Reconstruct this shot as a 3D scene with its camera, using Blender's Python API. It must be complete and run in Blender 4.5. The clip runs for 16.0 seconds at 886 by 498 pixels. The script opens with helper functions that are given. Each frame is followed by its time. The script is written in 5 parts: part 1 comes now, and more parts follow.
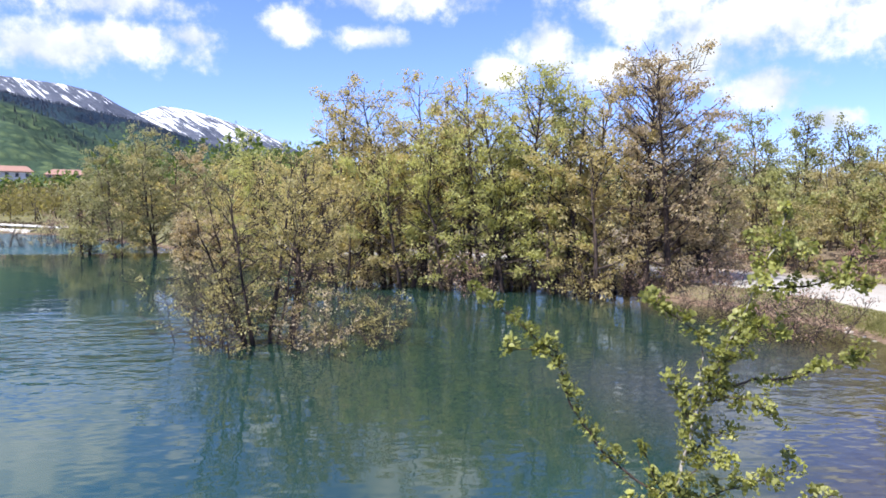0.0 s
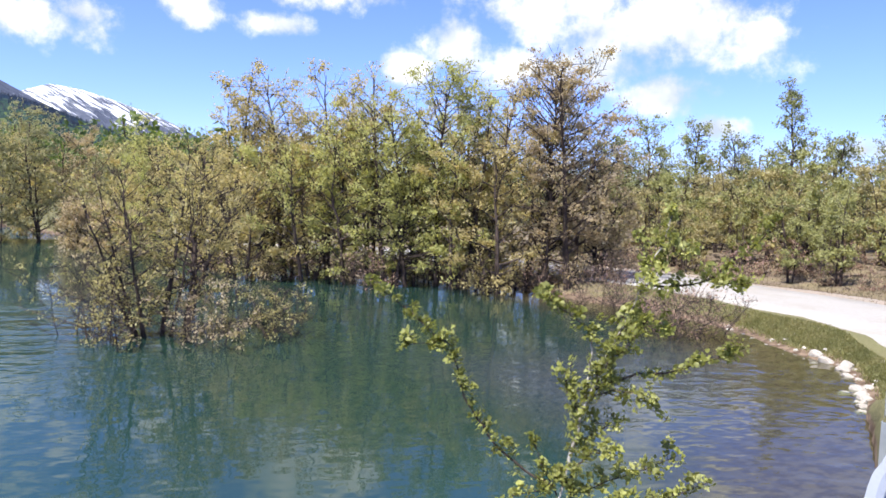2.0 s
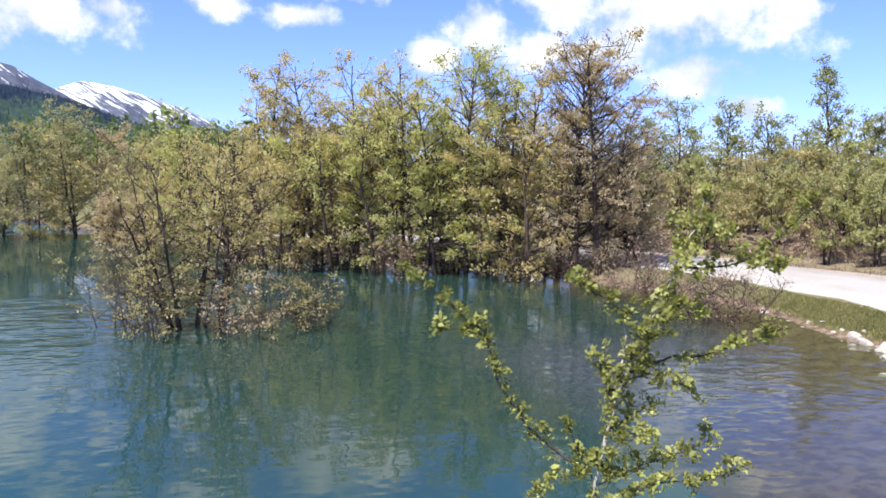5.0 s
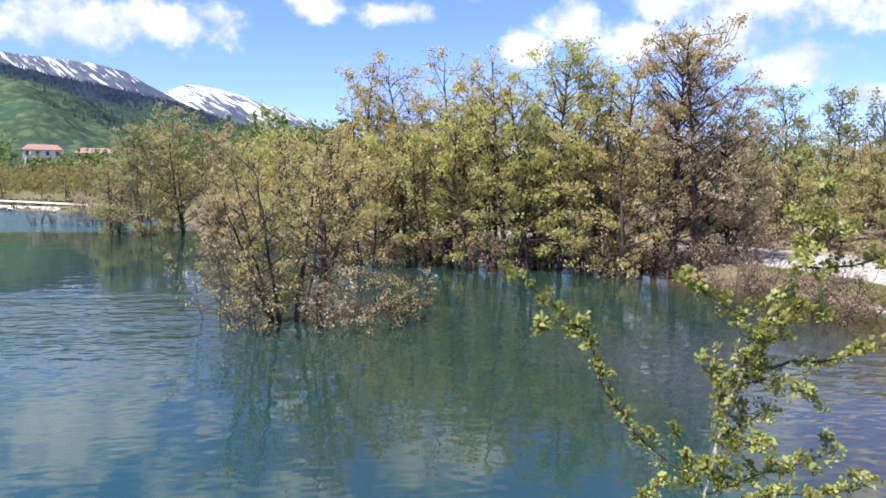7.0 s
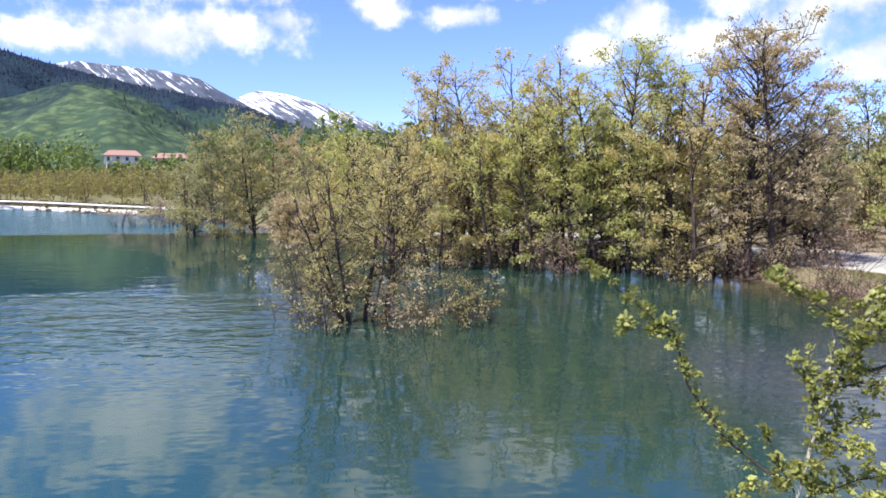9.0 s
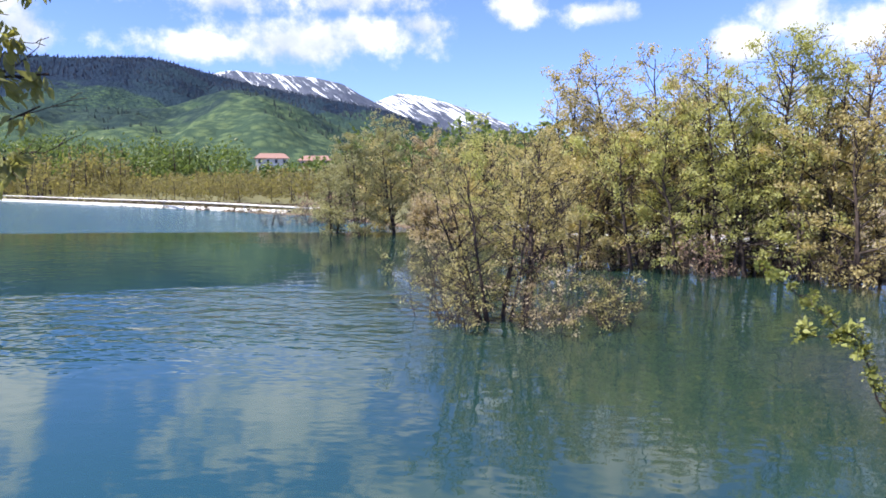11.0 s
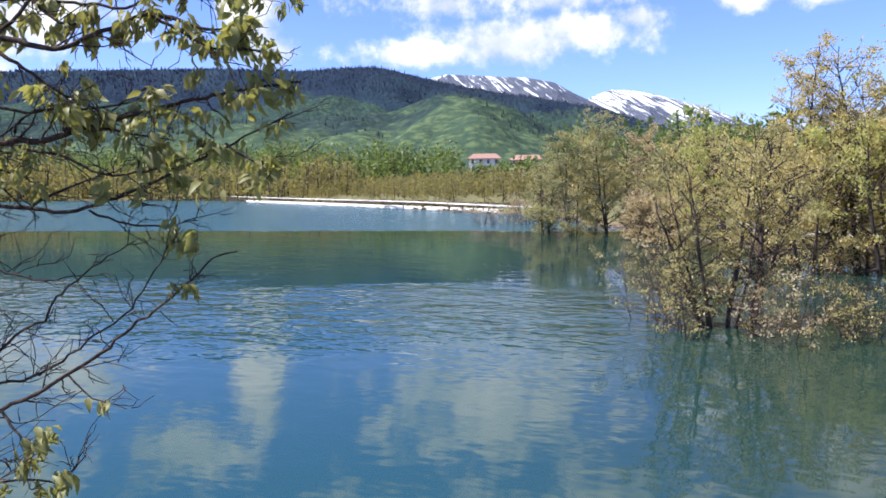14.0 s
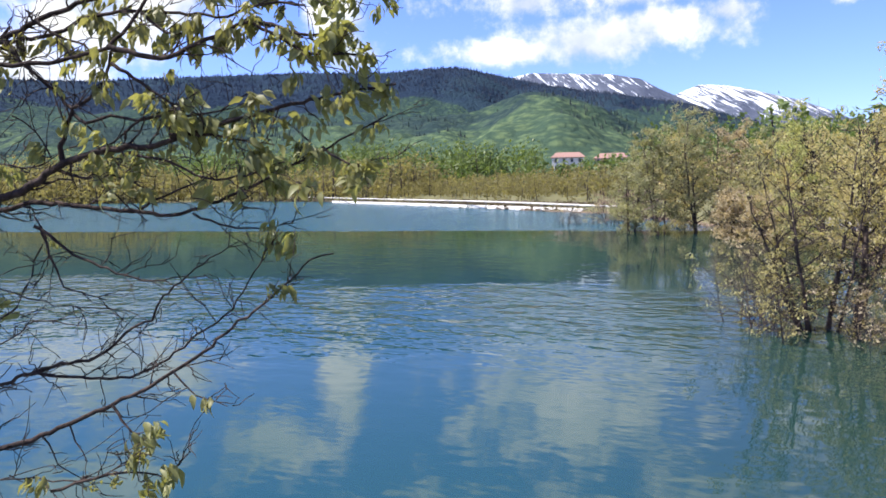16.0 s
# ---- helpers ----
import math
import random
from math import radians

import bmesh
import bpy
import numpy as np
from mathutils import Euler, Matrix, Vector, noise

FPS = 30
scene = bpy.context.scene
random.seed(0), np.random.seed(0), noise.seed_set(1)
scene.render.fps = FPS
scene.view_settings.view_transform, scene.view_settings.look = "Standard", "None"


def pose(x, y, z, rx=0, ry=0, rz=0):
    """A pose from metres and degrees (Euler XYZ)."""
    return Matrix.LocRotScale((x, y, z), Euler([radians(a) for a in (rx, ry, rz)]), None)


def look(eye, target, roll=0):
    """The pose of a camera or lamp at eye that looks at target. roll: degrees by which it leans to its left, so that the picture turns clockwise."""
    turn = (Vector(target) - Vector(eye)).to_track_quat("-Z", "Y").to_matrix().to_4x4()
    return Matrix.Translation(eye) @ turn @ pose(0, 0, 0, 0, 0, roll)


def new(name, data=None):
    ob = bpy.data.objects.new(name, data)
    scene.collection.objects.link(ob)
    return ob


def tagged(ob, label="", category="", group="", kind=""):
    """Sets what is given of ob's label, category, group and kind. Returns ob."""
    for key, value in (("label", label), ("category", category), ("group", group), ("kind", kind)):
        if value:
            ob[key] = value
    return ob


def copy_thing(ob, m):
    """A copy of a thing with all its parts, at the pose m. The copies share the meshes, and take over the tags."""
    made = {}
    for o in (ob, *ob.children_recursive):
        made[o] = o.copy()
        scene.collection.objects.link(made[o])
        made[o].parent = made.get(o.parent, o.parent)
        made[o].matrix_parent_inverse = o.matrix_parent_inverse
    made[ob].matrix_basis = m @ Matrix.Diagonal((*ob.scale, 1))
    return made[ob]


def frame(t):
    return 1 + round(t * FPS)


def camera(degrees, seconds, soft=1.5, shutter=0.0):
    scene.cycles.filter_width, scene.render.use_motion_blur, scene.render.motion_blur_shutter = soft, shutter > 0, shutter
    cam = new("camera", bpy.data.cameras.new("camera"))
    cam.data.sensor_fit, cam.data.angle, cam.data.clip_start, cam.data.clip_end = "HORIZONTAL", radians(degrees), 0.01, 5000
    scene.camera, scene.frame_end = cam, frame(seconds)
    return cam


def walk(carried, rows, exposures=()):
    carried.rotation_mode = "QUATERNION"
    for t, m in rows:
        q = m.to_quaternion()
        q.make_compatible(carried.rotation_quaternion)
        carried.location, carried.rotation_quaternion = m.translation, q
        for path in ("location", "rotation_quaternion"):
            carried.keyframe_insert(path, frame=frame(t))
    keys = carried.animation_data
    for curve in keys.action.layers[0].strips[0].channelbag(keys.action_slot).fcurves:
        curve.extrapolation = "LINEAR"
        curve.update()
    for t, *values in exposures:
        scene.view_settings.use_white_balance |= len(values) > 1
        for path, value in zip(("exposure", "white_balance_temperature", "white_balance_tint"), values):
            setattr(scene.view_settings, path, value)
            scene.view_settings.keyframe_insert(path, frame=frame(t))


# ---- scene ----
# ---- camera ----
cam = camera(61.0, 16.0, soft=1.7)
PATH = [
    (0, (0.189, -0.042, 3.060), (0.921, 1.816, 2.950), 0.55),
    (0.5, (0.189, -0.043, 3.066), (0.925, 1.813, 2.951), 0.69),
    (1, (0.206, -0.032, 3.060), (1.029, 1.787, 2.942), 1.23),
    (1.5, (0.198, -0.045, 3.062), (1.087, 1.742, 2.942), 1.52),
    (2, (0.208, -0.046, 3.058), (1.171, 1.703, 2.939), 2.29),
    (2.5, (0.233, -0.038, 3.059), (1.249, 1.680, 2.940), 2.29),
    (3, (0.242, -0.034, 3.058), (1.291, 1.665, 2.942), 2.26),
    (3.2, (0.242, -0.034, 3.058), (1.291, 1.665, 2.942), 2.26),
    (5.3, (0.199, -0.044, 3.050), (1.059, 1.754, 2.888), 0.99),
    (5.5, (0.199, -0.044, 3.050), (1.040, 1.763, 2.883), 0.99),
    (6, (0.178, -0.031, 3.048), (0.977, 1.795, 2.877), 0.90),
    (6.5, (0.189, -0.010, 3.061), (0.914, 1.846, 2.887), 0.55),
    (7, (0.186, 0.003, 3.058), (0.856, 1.880, 2.889), 0.51),
    (7.5, (0.166, -0.001, 3.052), (0.781, 1.895, 2.883), 0.48),
    (8, (0.151, 0.009, 3.052), (0.710, 1.922, 2.882), 0.12),
    (8.2, (0.151, 0.009, 3.052), (0.702, 1.924, 2.883), 0.12),
    (10.3, (0.034, -0.024, 3.039), (0.332, 1.947, 2.876), 0.20),
    (10.5, (0.034, -0.024, 3.039), (0.282, 1.954, 2.875), 0.20),
    (11, (0.014, 0.018, 3.041), (0.170, 2.005, 2.877), 0.02),
    (11.5, (-0.006, 0.056, 3.038), (0.076, 2.047, 2.873), -0.08),
    (12, (-0.026, 0.078, 3.041), (-0.026, 2.071, 2.875), -0.09),
    (12.5, (-0.037, 0.083, 3.043), (-0.111, 2.075, 2.878), -0.10),
    (13, (-0.055, 0.108, 3.044), (-0.226, 2.094, 2.880), -0.24),
    (13.5, (-0.068, 0.121, 3.045), (-0.353, 2.093, 2.878), -0.46),
    (14, (-0.077, 0.118, 3.038), (-0.473, 2.072, 2.874), -0.72),
    (14.5, (-0.108, 0.152, 3.049), (-0.593, 2.086, 2.888), -0.80),
    (15, (-0.110, 0.132, 3.046), (-0.638, 2.054, 2.888), -0.77),
    (15.5, (-0.123, 0.142, 3.047), (-0.700, 2.050, 2.889), -1.22),
    (16, (-0.126, 0.136, 3.045), (-0.733, 2.035, 2.884), -1.18),
]
walk(cam, [(t, look(eye, target, roll)) for t, eye, target, roll in PATH])

# ---- light ----
SUN_AZ, SUN_EL = -110.0, 56.0          # degrees, from +y towards +x, and above the horizon
sun_way = Vector((math.sin(radians(SUN_AZ)) * math.cos(radians(SUN_EL)), math.cos(radians(SUN_AZ)) * math.cos(radians(SUN_EL)), math.sin(radians(SUN_EL))))
sun = new("sun", bpy.data.lights.new("sun", "SUN"))
sun.data.energy, sun.data.angle, sun.data.color = 4.6, radians(0.6), (1.0, 0.95, 0.87)
sun.matrix_world = look(sun_way * 50, (0, 0, 0))
scene.view_settings.exposure = 1.38

# Cumulus banks: azimuth and elevation of the middle, half width and half height, all in degrees.
CLOUDS = [(-12.5, 9.95, 7.0, 1.0), (-6.5, 10.6, 6, 1.6), (-1.0, 11.1, 5, 1.6), (2.8, 11.8, 1.8, .8), (-11, 13.2, 3.4, 1.0), (-2.5, 13.8, 5.5, 1.3),
          (-24.6, 10.3, 2.4, 1.7), (10.0, 12.9, 2.0, 1.2), (15.9, 12.4, 2.9, .8), (18.5, 15.2, 6, 1.3), (25.6, 9.9, 2.3, 1.4), (29.4, 11.8, 2.6, 2.1),
          (37, 14.8, 6.5, 2.2), (45, 13.4, 5.5, 2.6), (44.6, 8.4, 3.3, 1.4), (48.2, 6.1, 2.2, .9), (50.5, 11.6, 3.0, 1.9), (33.5, 10.2, 2.6, 1.5),
          (39.5, 10.6, 4.0, 1.8), (41, 13, 7, 2.4), (57, 4.6, 3, .8), (-38, 12.5, 5, 2.0),
          (-8, 16.5, 9.5, 4.2), (-25.5, 13.6, 2.6, 4.0), (-31, 18.5, 4.5, 2.6), (19, 20, 7, 3.0), (9, 16.8, 3, 1.4), (-15, 24.5, 12, 2.4), (3, 24, 9, 3), (42, 20, 9, 3.5), (-44, 20, 7, 4), (-47, 8.5, 6, 3.0), (-42.5, 12.0, 5.5, 3.6)]


def nodes_of(tree):
    """Two short hands for building node trees: make a node, and link two sockets."""
    tree.nodes.clear()

    def make(kind, **settings):
        n = tree.nodes.new(kind)
        for key, value in settings.items():
            if key == "operation":
                n.operation = value
            elif key == "blend_type":
                n.blend_type = value
            elif key == "data_type":
                n.data_type = value
            elif key == "interpolation_type":
                n.interpolation_type = value
            elif key == "noise_dimensions":
                n.noise_dimensions = value
            elif key == "feature":
                n.feature = value
        return n

    return make, tree.links.new


def math_node(make, link, op, a, b=None, clamp=False):
    n = make("ShaderNodeMath", operation=op)
    n.use_clamp = clamp
    for k, v in enumerate((a, b)):
        if v is None:
            continue
        if isinstance(v, (int, float)):
            n.inputs[k].default_value = v
        else:
            link(v, n.inputs[k])
    return n.outputs[0]


def ramp(make, link, value, low, high, out_low=0.0, out_high=1.0, smooth=True):
    n = make("ShaderNodeMapRange", interpolation_type="SMOOTHSTEP" if smooth else "LINEAR")
    link(value, n.inputs[0])
    for k, v in enumerate((low, high, out_low, out_high)):
        n.inputs[1 + k].default_value = v
    return n.outputs[0]


def mix_colour(make, link, factor, a, b):
    n = make("ShaderNodeMix", data_type="RGBA")
    for socket, v in ((n.inputs[0], factor), (n.inputs[6], a), (n.inputs[7], b)):
        if isinstance(v, (int, float)):
            socket.default_value = v
        elif isinstance(v, tuple):
            socket.default_value = (*v[:3], 1)
        else:
            link(v, socket)
    return n.outputs[2]


def noise_node(make, link, vector, scale, detail=3.0, rough=0.55):
    n = make("ShaderNodeTexNoise")
    n.inputs["Scale"].default_value, n.inputs["Detail"].default_value, n.inputs["Roughness"].default_value = scale, detail, rough
    if vector is not None:
        link(vector, n.inputs["Vector"])
    return n.outputs[0]


world = bpy.data.worlds.new("sky")
scene.world = world
world.use_nodes = True
make, link = nodes_of(world.node_tree)
sky = make("ShaderNodeTexSky")
sky.sky_type, sky.sun_disc = "NISHITA", False
sky.sun_elevation, sky.sun_rotation = radians(SUN_EL), radians(SUN_AZ)
sky.altitude, sky.air_density, sky.dust_density, sky.ozone_density = 900, 1.0, 0.2, 3.0
way = make("ShaderNodeTexCoord").outputs["Generated"]
parts_xyz = make("ShaderNodeSeparateXYZ")
link(way, parts_xyz.inputs[0])
azimuth = math_node(make, link, "MULTIPLY", math_node(make, link, "ARCTAN2", parts_xyz.outputs[0], parts_xyz.outputs[1]), 57.2958)
elevation = math_node(make, link, "MULTIPLY", math_node(make, link, "ARCSINE", parts_xyz.outputs[2]), 57.2958)
flat = make("ShaderNodeCombineXYZ")
link(azimuth, flat.inputs[0]), link(elevation, flat.inputs[1])
puff = noise_node(make, link, flat.outputs[0], 0.33, 8, 0.62)
billow = noise_node(make, link, flat.outputs[0], 0.16, 3, 0.5)
cover = None
for a, e, ra, re in CLOUDS:
    off = make("ShaderNodeVectorMath", operation="SUBTRACT")
    link(flat.outputs[0], off.inputs[0])
    off.inputs[1].default_value = (a, e, 0)
    scaled = make("ShaderNodeVectorMath", operation="MULTIPLY")
    link(off.outputs[0], scaled.inputs[0])
    scaled.inputs[1].default_value = (1 / ra, 1 / re, 0)
    far = make("ShaderNodeVectorMath", operation="LENGTH")
    link(scaled.outputs[0], far.inputs[0])
    inside = math_node(make, link, "SUBTRACT", 1.0, far.outputs["Value"])
    cover = inside if cover is None else math_node(make, link, "MAXIMUM", cover, inside)
# The same kind of broken cloud fills the sky overhead.
dome = make("ShaderNodeVectorMath", operation="MULTIPLY")
link(way, dome.inputs[0])
dome.inputs[1].default_value = (3.0, 3.0, 5.0)
overhead = noise_node(make, link, dome.outputs[0], 1.1, 4, 0.55)
high_up = ramp(make, link, elevation, 22, 32)
loose = math_node(make, link, "SUBTRACT", math_node(make, link, "MULTIPLY", math_node(make, link, "SUBTRACT", overhead, 0.56), 5.0), math_node(make, link, "MULTIPLY", math_node(make, link, "SUBTRACT", 1.0, high_up), 9.0))
cover = math_node(make, link, "MAXIMUM", cover, loose)
ragged = math_node(make, link, "ADD", cover, math_node(make, link, "MULTIPLY", math_node(make, link, "SUBTRACT", puff, 0.50), 3.2))
density = ramp(make, link, ragged, -0.32, 0.72)
shade = ramp(make, link, math_node(make, link, "ADD", billow, math_node(make, link, "MULTIPLY", puff, 0.5)), 0.55, 0.95)
sky_light = make("ShaderNodeVectorMath", operation="MULTIPLY")
link(sky.outputs[0], sky_light.inputs[0])
sky_light.inputs[1].default_value = (0.060, 0.065, 0.106)
cloud_light = mix_colour(make, link, shade, (0.27, 0.31, 0.38), (0.53, 0.53, 0.53))
background = make("ShaderNodeBackground")
link(mix_colour(make, link, density, sky_light.outputs[0], cloud_light), background.inputs[0])
background.inputs[1].default_value = 1.0
link(background.outputs[0], make("ShaderNodeOutputWorld").inputs[0])


# ---- materials ----
def material(name, build):
    m = bpy.data.materials.new(name)
    m.use_nodes = True
    make, link = nodes_of(m.node_tree)
    out = make("ShaderNodeOutputMaterial")
    link(build(make, link), out.inputs[0])
    return m


def principled(make, link, colour, rough=0.7, metal=0.0, bump=None, bump_strength=0.3, bump_distance=0.02, specular=0.5):
    n = make("ShaderNodeBsdfPrincipled")
    if isinstance(colour, tuple):
        n.inputs["Base Color"].default_value = (*colour, 1)
    else:
        link(colour, n.inputs["Base Color"])
    n.inputs["Metallic"].default_value, n.inputs["Specular IOR Level"].default_value = metal, specular
    if isinstance(rough, (int, float)):
        n.inputs["Roughness"].default_value = rough
    else:
        link(rough, n.inputs["Roughness"])
    if bump is not None:
        b = make("ShaderNodeBump")
        b.inputs["Strength"].default_value, b.inputs["Distance"].default_value = bump_strength, bump_distance
        link(bump, b.inputs["Height"])
        link(b.outputs[0], n.inputs["Normal"])
    return n.outputs[0]


def place(make):
    return make("ShaderNodeNewGeometry").outputs["Position"]


def stand_mask(make, link, p):
    """Where firs stand among the beeches of a hillside."""
    xyz = make("ShaderNodeSeparateXYZ")
    link(p, xyz.inputs[0])
    # Firs hold the western shoulder and the upper slopes, the beeches the round eastern hill.
    west = ramp(make, link, xyz.outputs[0], -190, -330, -0.09, 0.03)
    high = ramp(make, link, xyz.outputs[2], 30, 110, -0.12, 0.03)
    where = math_node(make, link, "ADD", math_node(make, link, "ADD", west, high), noise_node(make, link, p, 0.0075, 7, 0.68))
    return ramp(make, link, where, 0.40, 0.50, 0.0, 0.92)


def leaf_material(name, colours, through_light=0.48, rough=0.5):
    """Leaves of several tints, one for each leaf, that let light through."""
    def build(make, link):
        geo = make("ShaderNodeNewGeometry")
        r = make("ShaderNodeValToRGB")
        link(geo.outputs["Random Per Island"], r.inputs[0])
        while len(r.color_ramp.elements) < len(colours):
            r.color_ramp.elements.new(0.5)
        for k, c in enumerate(colours):
            r.color_ramp.elements[k].position, r.color_ramp.elements[k].color = k / (len(colours) - 1), (*c, 1)
        patch = noise_node(make, link, geo.outputs["Position"], 1.7, 3)
        tint = mix_colour(make, link, ramp(make, link, patch, 0.38, 0.64, 0.0, 0.6), r.outputs[0], colours[2])
        body = principled(make, link, tint, rough, specular=0.35)
        thin = make("ShaderNodeBsdfTranslucent")
        warm = make("ShaderNodeMix", data_type="RGBA")
        warm.blend_type = "MULTIPLY"
        warm.inputs[0].default_value = 1.0
        link(tint, warm.inputs[6])
        warm.inputs[7].default_value = (1.55, 1.5, 0.9, 1)
        link(warm.outputs[2], thin.inputs[0])
        m = make("ShaderNodeMixShader")
        m.inputs[0].default_value = through_light
        link(body, m.inputs[1]), link(thin.outputs[0], m.inputs[2])
        return m.outputs[0]
    return material(name, build)


def bark_material(name, dark, light, scale=9.0):
    def build(make, link):
        p = place(make)
        stretched = make("ShaderNodeVectorMath", operation="MULTIPLY")
        link(p, stretched.inputs[0])
        stretched.inputs[1].default_value = (1, 1, 0.3)
        n = noise_node(make, link, stretched.outputs[0], scale, 5, 0.65)
        return principled(make, link, mix_colour(make, link, ramp(make, link, n, 0.35, 0.68), dark, light), 0.9, bump=n, bump_strength=0.6, bump_distance=0.03, specular=0.2)
    return material(name, build)


def earth_material():
    def build(make, link):
        p = place(make)
        big, mid, fine = noise_node(make, link, p, 0.22, 3), noise_node(make, link, p, 1.3, 4), noise_node(make, link, p, 14, 4)
        soil = mix_colour(make, link, fine, (0.09, 0.065, 0.05), (0.19, 0.15, 0.115))
        dry = mix_colour(make, link, fine, (0.12, 0.10, 0.065), (0.21, 0.17, 0.11))
        green = mix_colour(make, link, fine, (0.075, 0.080, 0.034), (0.165, 0.158, 0.075))
        c = mix_colour(make, link, ramp(make, link, mid, 0.4, 0.6), soil, dry)
        xyz = make("ShaderNodeSeparateXYZ")
        link(p, xyz.inputs[0])
        # Grass keeps to the lake's side of the track; beyond it lies dead leaf litter.
        turf = math_node(make, link, "MULTIPLY", ramp(make, link, big, 0.25, 0.42), math_node(make, link, "MULTIPLY", ramp(make, link, xyz.outputs[0], 25, 21, 0.12, 1.0), ramp(make, link, xyz.outputs[1], 21, 17, 0.2, 0.8)))
        turf = math_node(make, link, "MAXIMUM", turf, ramp(make, link, xyz.outputs[1], 48, 62, 0.0, 0.85))
        c = mix_colour(make, link, turf, c, green)
        # Wet brown mud with pebbles where the lake laps at the bank.
        mud = mix_colour(make, link, ramp(make, link, noise_node(make, link, p, 5.0, 4), 0.4, 0.6), (0.085, 0.058, 0.040), (0.17, 0.125, 0.09))
        lap = math_node(make, link, "ADD", xyz.outputs[2], math_node(make, link, "MULTIPLY", math_node(make, link, "SUBTRACT", mid, 0.5), 0.3))
        c = mix_colour(make, link, ramp(make, link, lap, 0.10, 0.20), mud, c)
        return principled(make, link, c, 0.95, bump=fine, bump_strength=0.5, bump_distance=0.05, specular=0.15)
    return material("earth_and_grass", build)


def gravel_material(name, low, high):
    def build(make, link):
        p = place(make)
        v = make("ShaderNodeTexVoronoi")
        v.inputs["Scale"].default_value = 26
        link(p, v.inputs["Vector"])
        fine, mid = noise_node(make, link, p, 9, 5), noise_node(make, link, p, 0.6, 3)
        c = mix_colour(make, link, fine, low, high)
        c = mix_colour(make, link, ramp(make, link, mid, 0.45, 0.7, 0, 0.45), c, (0.25, 0.225, 0.195))
        return principled(make, link, c, 0.95, bump=v.outputs[0], bump_strength=0.4, bump_distance=0.02, specular=0.2)
    return material(name, build)


